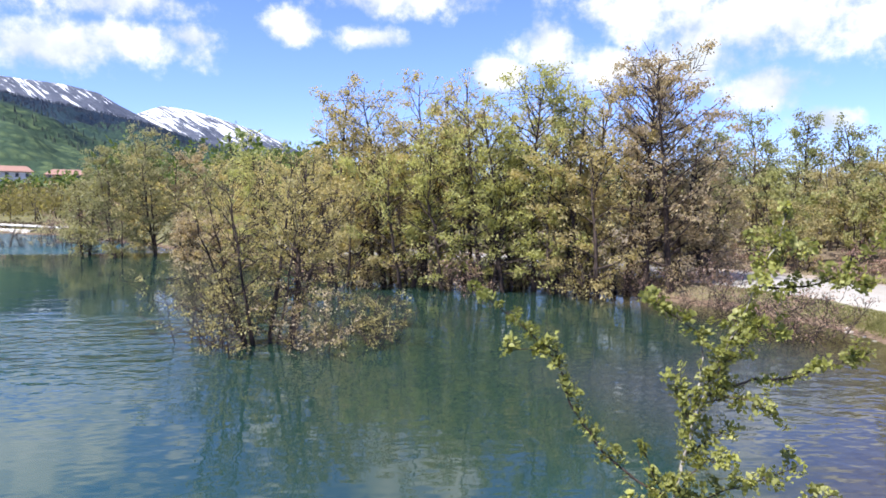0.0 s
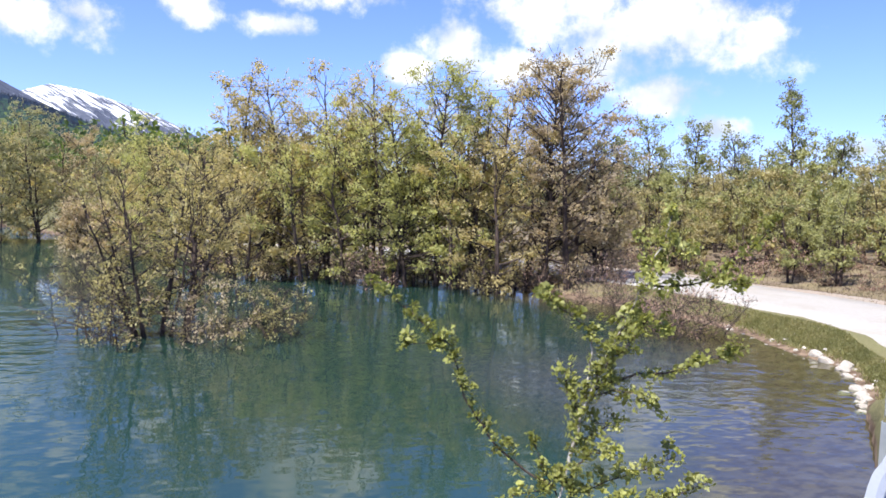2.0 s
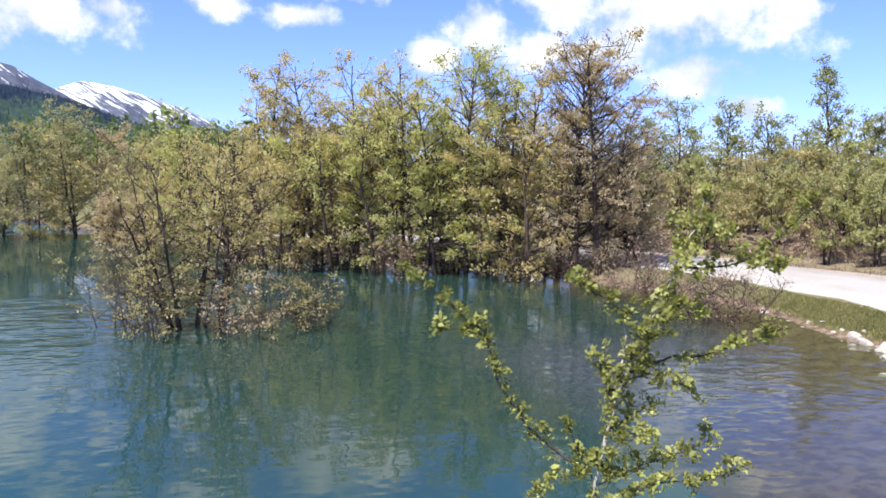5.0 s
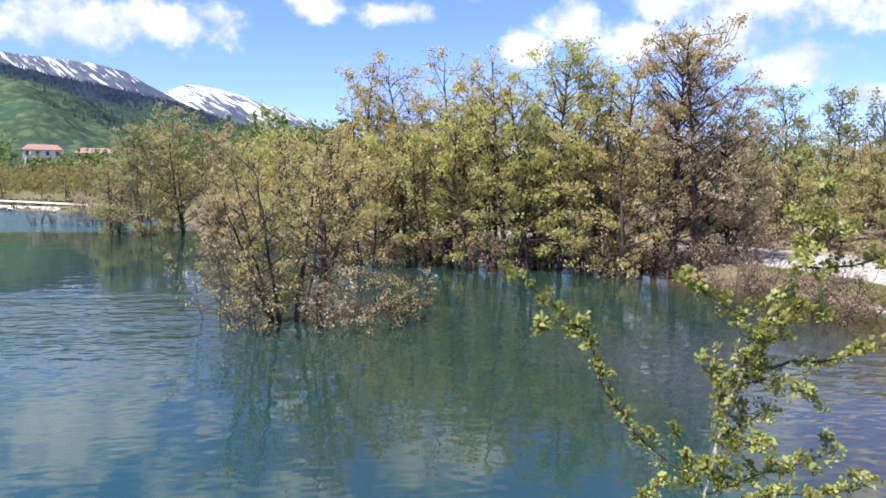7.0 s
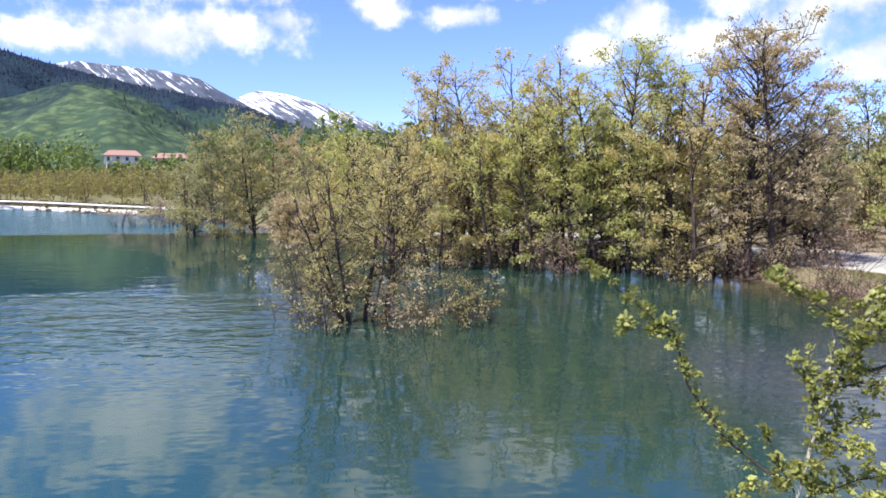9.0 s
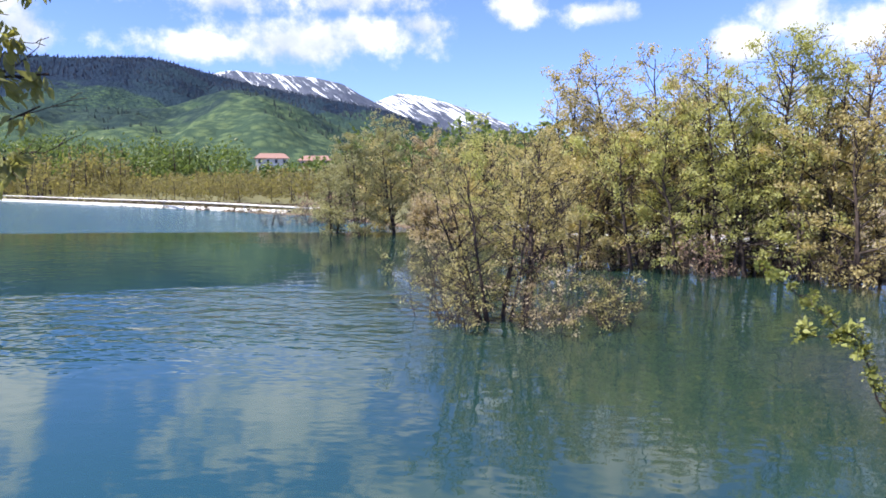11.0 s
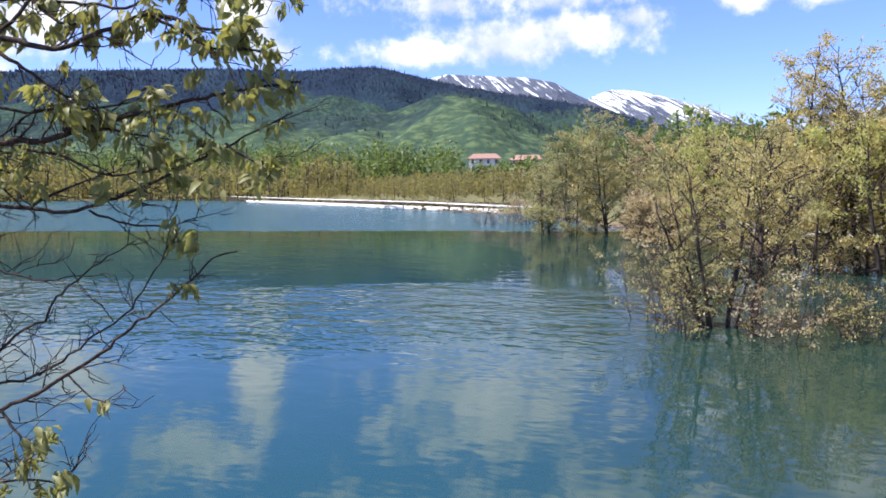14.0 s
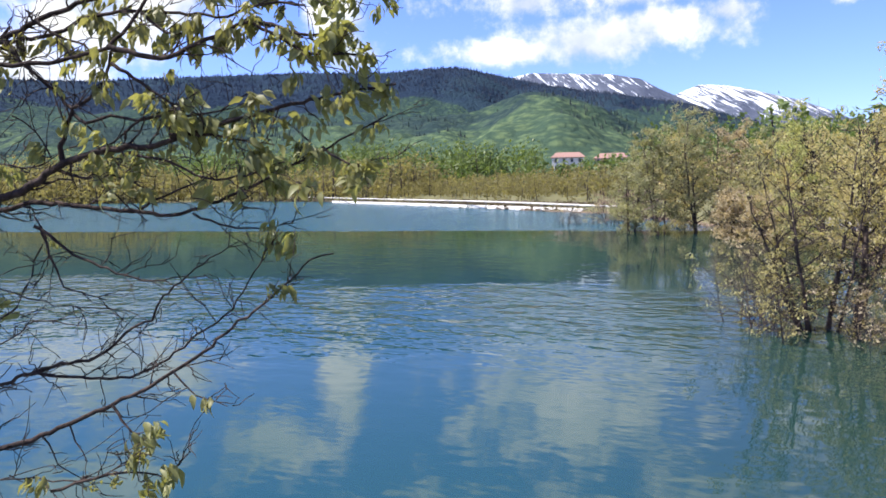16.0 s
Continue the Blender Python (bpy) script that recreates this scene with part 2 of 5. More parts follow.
def water_material():
    def build(make, link):
        p = place(make)
        xyz = make("ShaderNodeSeparateXYZ")
        link(p, xyz.inputs[0])
        patch = noise_node(make, link, p, 0.09, 3)
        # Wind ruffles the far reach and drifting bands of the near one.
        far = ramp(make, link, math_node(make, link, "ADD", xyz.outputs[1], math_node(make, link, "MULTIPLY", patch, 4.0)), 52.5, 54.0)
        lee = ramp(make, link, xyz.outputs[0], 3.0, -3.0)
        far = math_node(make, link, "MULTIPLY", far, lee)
        shifted = math_node(make, link, "ADD", xyz.outputs[1], math_node(make, link, "MULTIPLY", math_node(make, link, "SUBTRACT", noise_node(make, link, p, 0.16, 3), 0.5), 9.0))
        band = math_node(make, link, "MULTIPLY", ramp(make, link, shifted, 10.5, 16.5), ramp(make, link, shifted, 24.5, 20))
        band = math_node(make, link, "MULTIPLY", band, ramp(make, link, xyz.outputs[0], 4, -2, 0.12, 1.0))
        ruffle = math_node(make, link, "ADD", math_node(make, link, "MULTIPLY", far, 1.7), math_node(make, link, "MULTIPLY", band, 0.85))
        # A light breeze also stirs the cove by the bank.
        cove = math_node(make, link, "MULTIPLY", ramp(make, link, xyz.outputs[0], 5.5, 8.5), ramp(make, link, xyz.outputs[1], 15, 10))
        ruffle = math_node(make, link, "ADD", ruffle, math_node(make, link, "MULTIPLY", cove, 0.16))
        calm = ramp(make, link, patch, 0.42, 0.66, 0.05, 0.17)
        amount = math_node(make, link, "ADD", ruffle, calm)
        # Wavelets run slantwise, longer than they are wide.
        turned = make("ShaderNodeVectorRotate")
        link(p, turned.inputs["Vector"])
        turned.inputs["Angle"].default_value = radians(14)
        stretched = make("ShaderNodeVectorMath", operation="MULTIPLY")
        link(turned.outputs[0], stretched.inputs[0])
        stretched.inputs[1].default_value = (0.7, 1.0, 1)
        swell, small = noise_node(make, link, stretched.outputs[0], 0.45, 2, 0.45), noise_node(make, link, stretched.outputs[0], 1.9, 2, 0.55)
        height = math_node(make, link, "ADD", swell, math_node(make, link, "MULTIPLY", small, 0.85))
        bump = make("ShaderNodeBump")
        bump.inputs["Distance"].default_value = 0.11
        link(amount, bump.inputs["Strength"])
        link(height, bump.inputs["Height"])
        body = make("ShaderNodeBsdfDiffuse")
        tint = mix_colour(make, link, ramp(make, link, noise_node(make, link, p, 0.05, 2), 0.35, 0.65), (0.010, 0.044, 0.053), (0.012, 0.045, 0.050))
        # Dark green reflections of the flooded wood and hills are painted into the tint.
        wood_mirror = math_node(make, link, "MAXIMUM", math_node(make, link, "MULTIPLY", ramp(make, link, xyz.outputs[0], -2.5, 3.0), ramp(make, link, xyz.outputs[1], 3, 9)), ramp(make, link, shifted, 20, 28, 0.0, 0.75))
        tint = mix_colour(make, link, wood_mirror, tint, (0.014, 0.033, 0.026))
        # Pale sky reflected in the cove by the rail is painted into the tint.
        tint = mix_colour(make, link, cove, tint, (0.034, 0.046, 0.056))
        deep = make("ShaderNodeAttribute")
        deep.attribute_name = "depth"
        # Sky blue mirrored by the ruffled far reach is painted into the tint.
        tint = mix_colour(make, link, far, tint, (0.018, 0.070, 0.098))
        tint = mix_colour(make, link, ramp(make, link, deep.outputs["Fac"], 0.08, 0.45), (0.060, 0.048, 0.032), tint)
        link(tint, body.inputs[0])
        clear = make("ShaderNodeBsdfTransparent")
        clear.inputs[0].default_value = (0.72, 0.80, 0.70, 1)
        under = make("ShaderNodeMixShader")
        link(ramp(make, link, deep.outputs["Fac"], 0.0, 0.6, 0.85, 0.02), under.inputs[0])
        link(body.outputs[0], under.inputs[1]), link(clear.outputs[0], under.inputs[2])
        gloss = make("ShaderNodeBsdfGlossy")
        link(ramp(make, link, far, 0.0, 1.0, 0.025, 0.10), gloss.inputs["Roughness"])
        link(bump.outputs[0], gloss.inputs["Normal"])
        fresnel = make("ShaderNodeFresnel")
        fresnel.inputs[0].default_value = 1.48
        link(bump.outputs[0], fresnel.inputs["Normal"])
        m = make("ShaderNodeMixShader")
        link(math_node(make, link, "MULTIPLY", fresnel.outputs[0], ramp(make, link, far, 0.0, 1.0, 1.0, 0.7)), m.inputs[0]), link(under.outputs[0], m.inputs[1]), link(gloss.outputs[0], m.inputs[2])
        return m.outputs[0]
    return material("lake_water", build)


def hill_material(name, dark, mid, light, scale, snow=None, beech=None):
    """Wooded slope: tree crowns as fine relief, glades and stands as larger patches; snow lies in streaks above a height."""
    def build(make, link):
        p = place(make)
        crowns, stands = noise_node(make, link, p, scale * 1.8, 6, 0.8), noise_node(make, link, p, scale * 0.1, 4, 0.6)
        if not snow:
            # Each cell is one tree crown, domed and with its own tint.
            cell = make("ShaderNodeTexVoronoi")
            cell.inputs["Scale"].default_value = 0.105
            link(p, cell.inputs["Vector"])
            own = make("ShaderNodeSeparateColor")
            link(cell.outputs["Color"], own.inputs[0])
            # The dome also paints the shade between crowns into the colour.
            dome = math_node(make, link, "SUBTRACT", 0.75, cell.outputs["Distance"])
            crowns = math_node(make, link, "ADD", math_node(make, link, "MULTIPLY", crowns, 0.45), math_node(make, link, "ADD", math_node(make, link, "MULTIPLY", own.outputs[0], 0.22), math_node(make, link, "MULTIPLY", dome, 0.4)))
        c = mix_colour(make, link, ramp(make, link, crowns, 0.35, 0.68), dark, mid)
        c = mix_colour(make, link, ramp(make, link, stands, 0.47, 0.6), c, light) if snow or scale < 0.05 else mix_colour(make, link, stand_mask(make, link, p), mix_colour(make, link, ramp(make, link, crowns, 0.36, 0.62), mid, light), mix_colour(make, link, ramp(make, link, crowns, 0.36, 0.62), (0.016, 0.030, 0.034), dark))
        if beech:
            # Beech woods climb into the firs in tongues.
            xyz = make("ShaderNodeSeparateXYZ")
            link(p, xyz.inputs[0])
            tongue = math_node(make, link, "ADD", ramp(make, link, xyz.outputs[2], 130, 260, 0.22, -0.25, smooth=False), noise_node(make, link, p, 0.006, 5, 0.62))
            c = mix_colour(make, link, ramp(make, link, tongue, 0.50, 0.58), c, mix_colour(make, link, ramp(make, link, crowns, 0.4, 0.62), beech[0], beech[1]))
        if snow:
            xyz = make("ShaderNodeSeparateXYZ")
            link(p, xyz.inputs[0])
            # Gullies slant down across the face.
            slant = math_node(make, link, "ADD", xyz.outputs[0], math_node(make, link, "MULTIPLY", xyz.outputs[2], 1.1))
            streak = make("ShaderNodeCombineXYZ")
            link(slant, streak.inputs[0])
            link(math_node(make, link, "MULTIPLY", xyz.outputs[1], 0.04), streak.inputs[1])
            link(math_node(make, link, "MULTIPLY", xyz.outputs[2], 0.22), streak.inputs[2])
            gully = noise_node(make, link, streak.outputs[0], snow[2], 6, 0.66)
            h = ramp(make, link, xyz.outputs[2], snow[0], snow[1], -0.15, snow[3], smooth=False)
            lies = ramp(make, link, math_node(make, link, "ADD", gully, h), 0.50, 0.57)
            c = mix_colour(make, link, lies, c, (0.80, 0.83, 0.88))
        return principled(make, link, c, 0.95, bump=crowns, bump_strength=0.8, bump_distance=0.4 / scale, specular=0.05)
    return material(name, build)


LEAF_OLIVE = leaf_material("leaves_olive", [(0.385, 0.328, 0.160), (0.485, 0.415, 0.210), (0.290, 0.246, 0.120), (0.570, 0.495, 0.300)])
LEAF_SHRUB = leaf_material("leaves_flooded_shrub", [(0.315, 0.280, 0.128), (0.410, 0.362, 0.170), (0.225, 0.196, 0.090), (0.490, 0.440, 0.245)])
LEAF_GREEN = leaf_material("leaves_fresh_green", [(0.345, 0.350, 0.138), (0.440, 0.438, 0.178), (0.250, 0.262, 0.098), (0.540, 0.525, 0.255)])
LEAF_BROWN = leaf_material("leaves_bronze", [(0.359, 0.301, 0.202), (0.447, 0.373, 0.271), (0.273, 0.214, 0.152), (0.409, 0.361, 0.222)])
LEAF_BLUE = leaf_material("leaves_cool_green", [(0.213, 0.232, 0.110), (0.274, 0.286, 0.140), (0.157, 0.178, 0.085), (0.336, 0.335, 0.180)])
LEAF_DUN = leaf_material("leaves_dun_green", [(0.250, 0.245, 0.138), (0.300, 0.291, 0.172), (0.200, 0.194, 0.109), (0.340, 0.326, 0.207)])
LEAF_HAW = leaf_material("leaves_hawthorn", [(0.245, 0.262, 0.066), (0.340, 0.350, 0.110), (0.140, 0.152, 0.040), (0.460, 0.460, 0.205)], 0.40)
LEAF_SCRUB = leaf_material("leaves_scrub_wood", [(0.330, 0.290, 0.150), (0.390, 0.345, 0.180), (0.235, 0.205, 0.110), (0.440, 0.395, 0.220)], 0.45)
LEAF_SCRUB_GREEN = leaf_material("leaves_scrub_green", [(0.275, 0.285, 0.125), (0.340, 0.345, 0.155), (0.200, 0.210, 0.090), (0.400, 0.395, 0.200)], 0.45)
LEAF_OAK = leaf_material("leaves_young_oak", [(0.300, 0.325, 0.105), (0.400, 0.410, 0.165), (0.200, 0.212, 0.078), (0.150, 0.110, 0.062), (0.480, 0.480, 0.245)], 0.45)
LEAF_PINK = leaf_material("twigs_reddish", [(0.246, 0.152, 0.131), (0.319, 0.203, 0.174), (0.174, 0.116, 0.087), (0.290, 0.232, 0.145)], 0.2)
REED = leaf_material("scrub_leaves", [(0.172, 0.152, 0.074), (0.190, 0.166, 0.084), (0.152, 0.136, 0.064), (0.165, 0.158, 0.068)], 0.6)
# Aerial haze over the high ridge's firs is painted in as blue.
CANOPY_FIR_HAZED = leaf_material("fir_canopy_hazed", [(0.011, 0.022, 0.042), (0.017, 0.031, 0.054), (0.009, 0.017, 0.034), (0.020, 0.036, 0.056)], 0.05)
CANOPY_MIXED = leaf_material("mixed_canopy", [(0.026, 0.046, 0.034), (0.036, 0.060, 0.038), (0.019, 0.033, 0.028), (0.044, 0.069, 0.043)], 0.05)
LEAF_WOODS = leaf_material("leaves_spring_woods", [(0.101, 0.145, 0.041), (0.136, 0.180, 0.054), (0.070, 0.106, 0.032), (0.158, 0.198, 0.072)], 0.4)
LITTER = leaf_material("dry_litter", [(0.13, 0.10, 0.07), (0.18, 0.14, 0.10), (0.09, 0.07, 0.045), (0.16, 0.145, 0.07)], 0.2)
GRASS = leaf_material("bank_grass", [(0.155, 0.160, 0.055), (0.215, 0.200, 0.085), (0.115, 0.122, 0.042), (0.270, 0.230, 0.120)], 0.35)
BARK = bark_material("bark_dark", (0.022, 0.016, 0.014), (0.085, 0.064, 0.056))
BARK_PALE = bark_material("bark_pale_grey", (0.22, 0.20, 0.17), (0.50, 0.47, 0.42), 40)
BARK_OAK = bark_material("bark_oak_twig", (0.018, 0.012, 0.011), (0.064, 0.045, 0.038), 30)
EARTH = earth_material()
GRAVEL = gravel_material("gravel_white", (0.24, 0.228, 0.215), (0.355, 0.343, 0.325))
DUST = gravel_material("dusty_earth", (0.20, 0.165, 0.135), (0.33, 0.28, 0.24))
STONE = gravel_material("limestone", (0.20, 0.18, 0.155), (0.40, 0.375, 0.335))
CONCRETE = gravel_material("concrete_pale", (0.56, 0.54, 0.51), (0.70, 0.68, 0.65))
WATER = water_material()
STEEL = material("galvanised_steel", lambda make, link: principled(make, link, mix_colour(make, link, noise_node(make, link, place(make), 7, 5), (0.30, 0.32, 0.345), (0.44, 0.465, 0.49)), 0.48, 0.3, specular=0.5))
# Darker copy of the steel; shade away from the sun is painted in.
STEEL_SHADED = material("shaded_steel", lambda make, link: principled(make, link, mix_colour(make, link, noise_node(make, link, place(make), 9, 5), (0.13, 0.145, 0.16), (0.24, 0.26, 0.28)), 0.6, 0.2))
# Some blue of the haze is mixed into these beech colours.
HILL_GREEN = hill_material("hill_beech_woods_hazed", (0.030, 0.050, 0.044), (0.036, 0.062, 0.042), (0.080, 0.114, 0.058), 0.06)
# The far ridge's wood colours carry painted blue haze.
HILL_FIR_HAZED = hill_material("hill_fir_woods_hazed", (0.011, 0.021, 0.040), (0.018, 0.032, 0.056), (0.019, 0.036, 0.052), 0.035, beech=((0.022, 0.042, 0.040), (0.050, 0.082, 0.048)))
# Rock colours are leaned blue to offset the warm sunlight.
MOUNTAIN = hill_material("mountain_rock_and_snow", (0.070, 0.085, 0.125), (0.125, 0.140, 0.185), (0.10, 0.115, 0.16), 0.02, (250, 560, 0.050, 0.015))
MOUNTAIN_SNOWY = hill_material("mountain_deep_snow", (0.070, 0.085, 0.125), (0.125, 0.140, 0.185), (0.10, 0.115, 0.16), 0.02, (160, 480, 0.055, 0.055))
WALL_WHITE = material("plaster_white", lambda make, link: principled(make, link, mix_colour(make, link, noise_node(make, link, place(make), 0.7, 4), (0.66, 0.62, 0.58), (0.82, 0.79, 0.75)), 0.9))
WALL_OCHRE = material("plaster_ochre", lambda make, link: principled(make, link, mix_colour(make, link, noise_node(make, link, place(make), 0.7, 4), (0.55, 0.36, 0.24), (0.68, 0.48, 0.34)), 0.9))
ROOF = material("roof_clay_tiles", lambda make, link: principled(make, link, mix_colour(make, link, noise_node(make, link, place(make), 1.5, 4), (0.19, 0.105, 0.088), (0.29, 0.175, 0.145)), 0.9))
GLASS_DARK = material("window_glass", lambda make, link: principled(make, link, (0.03, 0.035, 0.045), 0.1))


# ---- building blocks ----
def mesh_of(name, verts, faces, mat, smooth=False):
    me = bpy.data.meshes.new(name)
    me.from_pydata([tuple(v) for v in verts], [], faces)
    me.materials.append(mat)
    if smooth:
        me.polygons.foreach_set("use_smooth", [True] * len(me.polygons))
    me.update()
    return me


def quick_mesh(name, verts, quads, mat, smooth=False):
    """A mesh from arrays: verts n x 3, faces m x k."""
    verts, quads = np.asarray(verts, np.float32), np.asarray(quads, np.int32)
    me = bpy.data.meshes.new(name)
    m, k = quads.shape
    me.vertices.add(len(verts))
    me.vertices.foreach_set("co", verts.ravel())
    me.loops.add(m * k)
    me.loops.foreach_set("vertex_index", quads.ravel())
    me.polygons.add(m)
    me.polygons.foreach_set("loop_start", np.arange(0, m * k, k, dtype=np.int32))
    me.polygons.foreach_set("use_smooth", np.full(m, smooth))
    me.materials.append(mat)
    me.update(calc_edges=True)
    me.validate()
    return me


def child(name, me, parent, label=""):
    ob = new(name, me)
    ob.parent = parent
    return tagged(ob, label)


def part(name, bm, mat, parent, label=""):
    me = bpy.data.meshes.new(name)
    bm.to_mesh(me)
    bm.free()
    me.materials.append(mat)
    return child(name, me, parent, label)


def smooth_line(points, step):
    """A Catmull-Rom line through the points, in pieces about step long."""
    p = np.asarray(points, float)
    p = np.vstack([2 * p[0] - p[1], p, 2 * p[-1] - p[-2]])
    out = []
    for k in range(1, len(p) - 2):
        a, b, c, d = p[k - 1 : k + 3]
        n = max(2, int(np.linalg.norm(c - b) / step))
        for u in np.linspace(0, 1, n, endpoint=False):
            out.append(0.5 * (2 * b + (c - a) * u + (2 * a - 5 * b + 4 * c - d) * u * u + (3 * b - a - 3 * c + d) * u**3))
    out.append(p[-2])
    return np.array(out)


class Tubes:
    """Gathers tapered round tubes into one mesh."""

    def __init__(self):
        self.v, self.f, self.n = [], [], 0

    def add(self, pts, r0, r1, sides=5):
        pts = np.asarray(pts, float)
        n = len(pts)
        way = np.gradient(pts, axis=0)
        way /= np.linalg.norm(way, axis=1, keepdims=True) + 1e-9
        ref = np.where(np.abs(way[:, 2:3]) > 0.9, np.array([[1.0, 0, 0]]), np.array([[0, 0, 1.0]]))
        side = np.cross(way, ref)
        side /= np.linalg.norm(side, axis=1, keepdims=True) + 1e-9
        up = np.cross(side, way)
        ang = np.arange(sides) * 2 * np.pi / sides
        rad = np.linspace(r0, r1, n)[:, None, None]
        ring = pts[:, None] + rad * (np.cos(ang)[None, :, None] * side[:, None] + np.sin(ang)[None, :, None] * up[:, None])
        self.v.append(ring.reshape(-1, 3))
        i, j = np.meshgrid(np.arange(n - 1), np.arange(sides), indexing="ij")
        k = (j + 1) % sides
        q = np.stack([i * sides + j, i * sides + k, (i + 1) * sides + k, (i + 1) * sides + j], -1).reshape(-1, 4) + self.n
        self.f.append(q)
        self.n += n * sides

    def mesh(self, name, mat):
        return quick_mesh(name, np.vstack(self.v), np.vstack(self.f), mat, True)


def unit(a):
    return a / (np.linalg.norm(a, axis=-1, keepdims=True) + 1e-9)


def leaves_mesh(name, centres, size, mat, rng, hang=0.0, slim=0.6):
    """Many small folded leaves, one island each."""
    c = np.asarray(centres, float)
    n = len(c)
    along = rng.normal(size=(n, 3))
    along[:, 2] = along[:, 2] * (1 - hang) - 1.3 * hang
    along = unit(along)
    nor = rng.normal(size=(n, 3)) + [0, 0, 0.9]
    across = unit(np.cross(nor, along))
    nor = np.cross(along, across)
    s = (size * rng.uniform(0.6, 1.35, n))[:, None]
    v = np.stack([c, c + along * s * 0.5 + across * s * slim * 0.5 + nor * s * 0.12, c + along * s, c + along * s * 0.5 - across * s * slim * 0.5 + nor * s * 0.12], 1)
    k = np.arange(n)[:, None] * 4
    f = np.concatenate([k + [[0, 1, 2]], k + [[0, 2, 3]]])
    return quick_mesh(name, v.reshape(-1, 3), f, mat)


# ---- ground, lake ----
SHORE = [(-600, -260), (-120, -60), (-40, -12), (-12, -1), (-5, 1.5), (0.15, 0.05), (4.33, 2.2), (7.3, 3.65), (9.75, 5.1), (11.2, 6.2), (12.1, 6.9), (13.2, 7.8), (15.0, 9.4), (15.4, 10.8),
         (16.4, 12.9), (17.0, 15.2), (17.0, 18.5), (16.2, 21.5), (16.6, 25), (14.2, 30), (10, 37), (5, 46), (0.5, 60), (-6, 78), (-14, 89), (-28, 108),
         (-64, 156), (-106, 197), (-190, 225), (-600, 300)]
ROAD = [(-60, -60), (-14, -16), (2, -5), (9.5, 0.2), (15.6, 4.9), (19.8, 10.0), (21.2, 15.6), (21.4, 20.5), (19.9, 27.3), (15.5, 36.5), (9.5, 47), (5, 60), (-1.5, 79), (-10, 92), (-24, 111), (-60, 160), (-102, 201), (-188, 231)]


def polyline_gap(x, y, line):
    """Distance to a line, and on which side of it (positive: its right)."""
    best, side = np.full(x.shape, 1e9), np.zeros(x.shape)
    for (ax, ay), (bx, by) in zip(line, line[1:]):
        dx, dy = bx - ax, by - ay
        u = np.clip(((x - ax) * dx + (y - ay) * dy) / (dx * dx + dy * dy), 0, 1)
        gx, gy = x - ax - u * dx, y - ay - u * dy
        d = np.hypot(gx, gy)
        near = d < best
        best = np.where(near, d, best)
        side = np.where(near, np.sign(gx * dy - gy * dx), side)
    return best, side


SHORE_FINE = [tuple(p) for p in smooth_line([(x, y, 0) for x, y in SHORE], 3.0)[:, :2]]


def wavy(x, y, scale, seed=0.0):
    return np.sin(x / scale + seed) * np.cos(y / scale * 1.3 + seed * 2) + 0.5 * np.sin(2.3 * x / scale + 1.7 * y / scale + seed * 3)


def ground_height(x, y):
    x, y = np.asarray(x, float), np.asarray(y, float)
    d, s = polyline_gap(x, y, SHORE_FINE)
    d = d * s + 0.18 * wavy(x, y, 0.8) * np.clip(d / 2, 0.3, 1)
    under = np.where(d > -4, 0.13 * d, np.maximum(-3.0, 0.5 * d + 1.48))
    near = np.exp(-((x - 3) ** 2 + (y - 1) ** 2) / 90)
    land = np.minimum(0.42, 0.28 * d) * (1 - near) + np.minimum(0.62, 2.2 * d) * near
    land = land + np.clip(d - 9, 0, 300) * 0.018 + np.clip(d - 9, 0, 6) * 0.09 + 0.05 * wavy(x, y, 2.1) * np.clip(d / 3, 0, 1)
    z = np.where(d < 0, under, land)
    road, _ = polyline_gap(x, y, ROAD)
    flat_z = 0.46 + 0.5 * np.exp(-((x - 6) ** 2 + (y + 3) ** 2) / 60)
    w = np.clip((5.0 - road) / 2.0, 0, 1) * np.clip((d - 0.3) / 1.3, 0, 1)
    return z * (1 - w) + flat_z * w


def axis_steps(lo, hi, fine_lo, fine_hi, fine, grow=1.18):
    out, v, step = list(np.arange(fine_lo, fine_hi, fine)), fine_hi, fine
    while v < hi:
        out.append(v)
        step *= grow
        v += step
    out.append(hi)
    v, step = fine_lo, fine
    low = []
    while v > lo:
        step *= grow
        v -= step
        low.append(max(v, lo))
    return np.array(low[::-1] + out)


gx, gy = axis_steps(-4500, 4500, -8, 30, 0.26, 1.14), axis_steps(-4500, 4800, -4, 34, 0.26, 1.10)
X, Y = np.meshgrid(gx, gy, indexing="xy")
Z = ground_height(X, Y)
nx, ny = len(gx), len(gy)
ii, jj = np.meshgrid(np.arange(nx - 1), np.arange(ny - 1), indexing="xy")
k = (jj * nx + ii).ravel()
ground = new("ground", quick_mesh("ground", np.stack([X, Y, Z], -1).reshape(-1, 3), np.stack([k, k + 1, k + nx + 1, k + nx], -1), EARTH, True))
tagged(ground, "bare earth and thin grass banks round the lake", "ground", kind="structure")

wx, wy = axis_steps(-700, 45, -8, 20, 0.7, 1.25), axis_steps(-300, 420, -4, 34, 0.7, 1.25)
X, Y = np.meshgrid(wx, wy, indexing="xy")
nx, ny = len(wx), len(wy)
ii, jj = np.meshgrid(np.arange(nx - 1), np.arange(ny - 1), indexing="xy")
k = (jj * nx + ii).ravel()
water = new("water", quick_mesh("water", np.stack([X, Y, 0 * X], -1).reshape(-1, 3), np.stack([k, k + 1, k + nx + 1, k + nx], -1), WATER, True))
depth = water.data.attributes.new("depth", "FLOAT", "POINT")
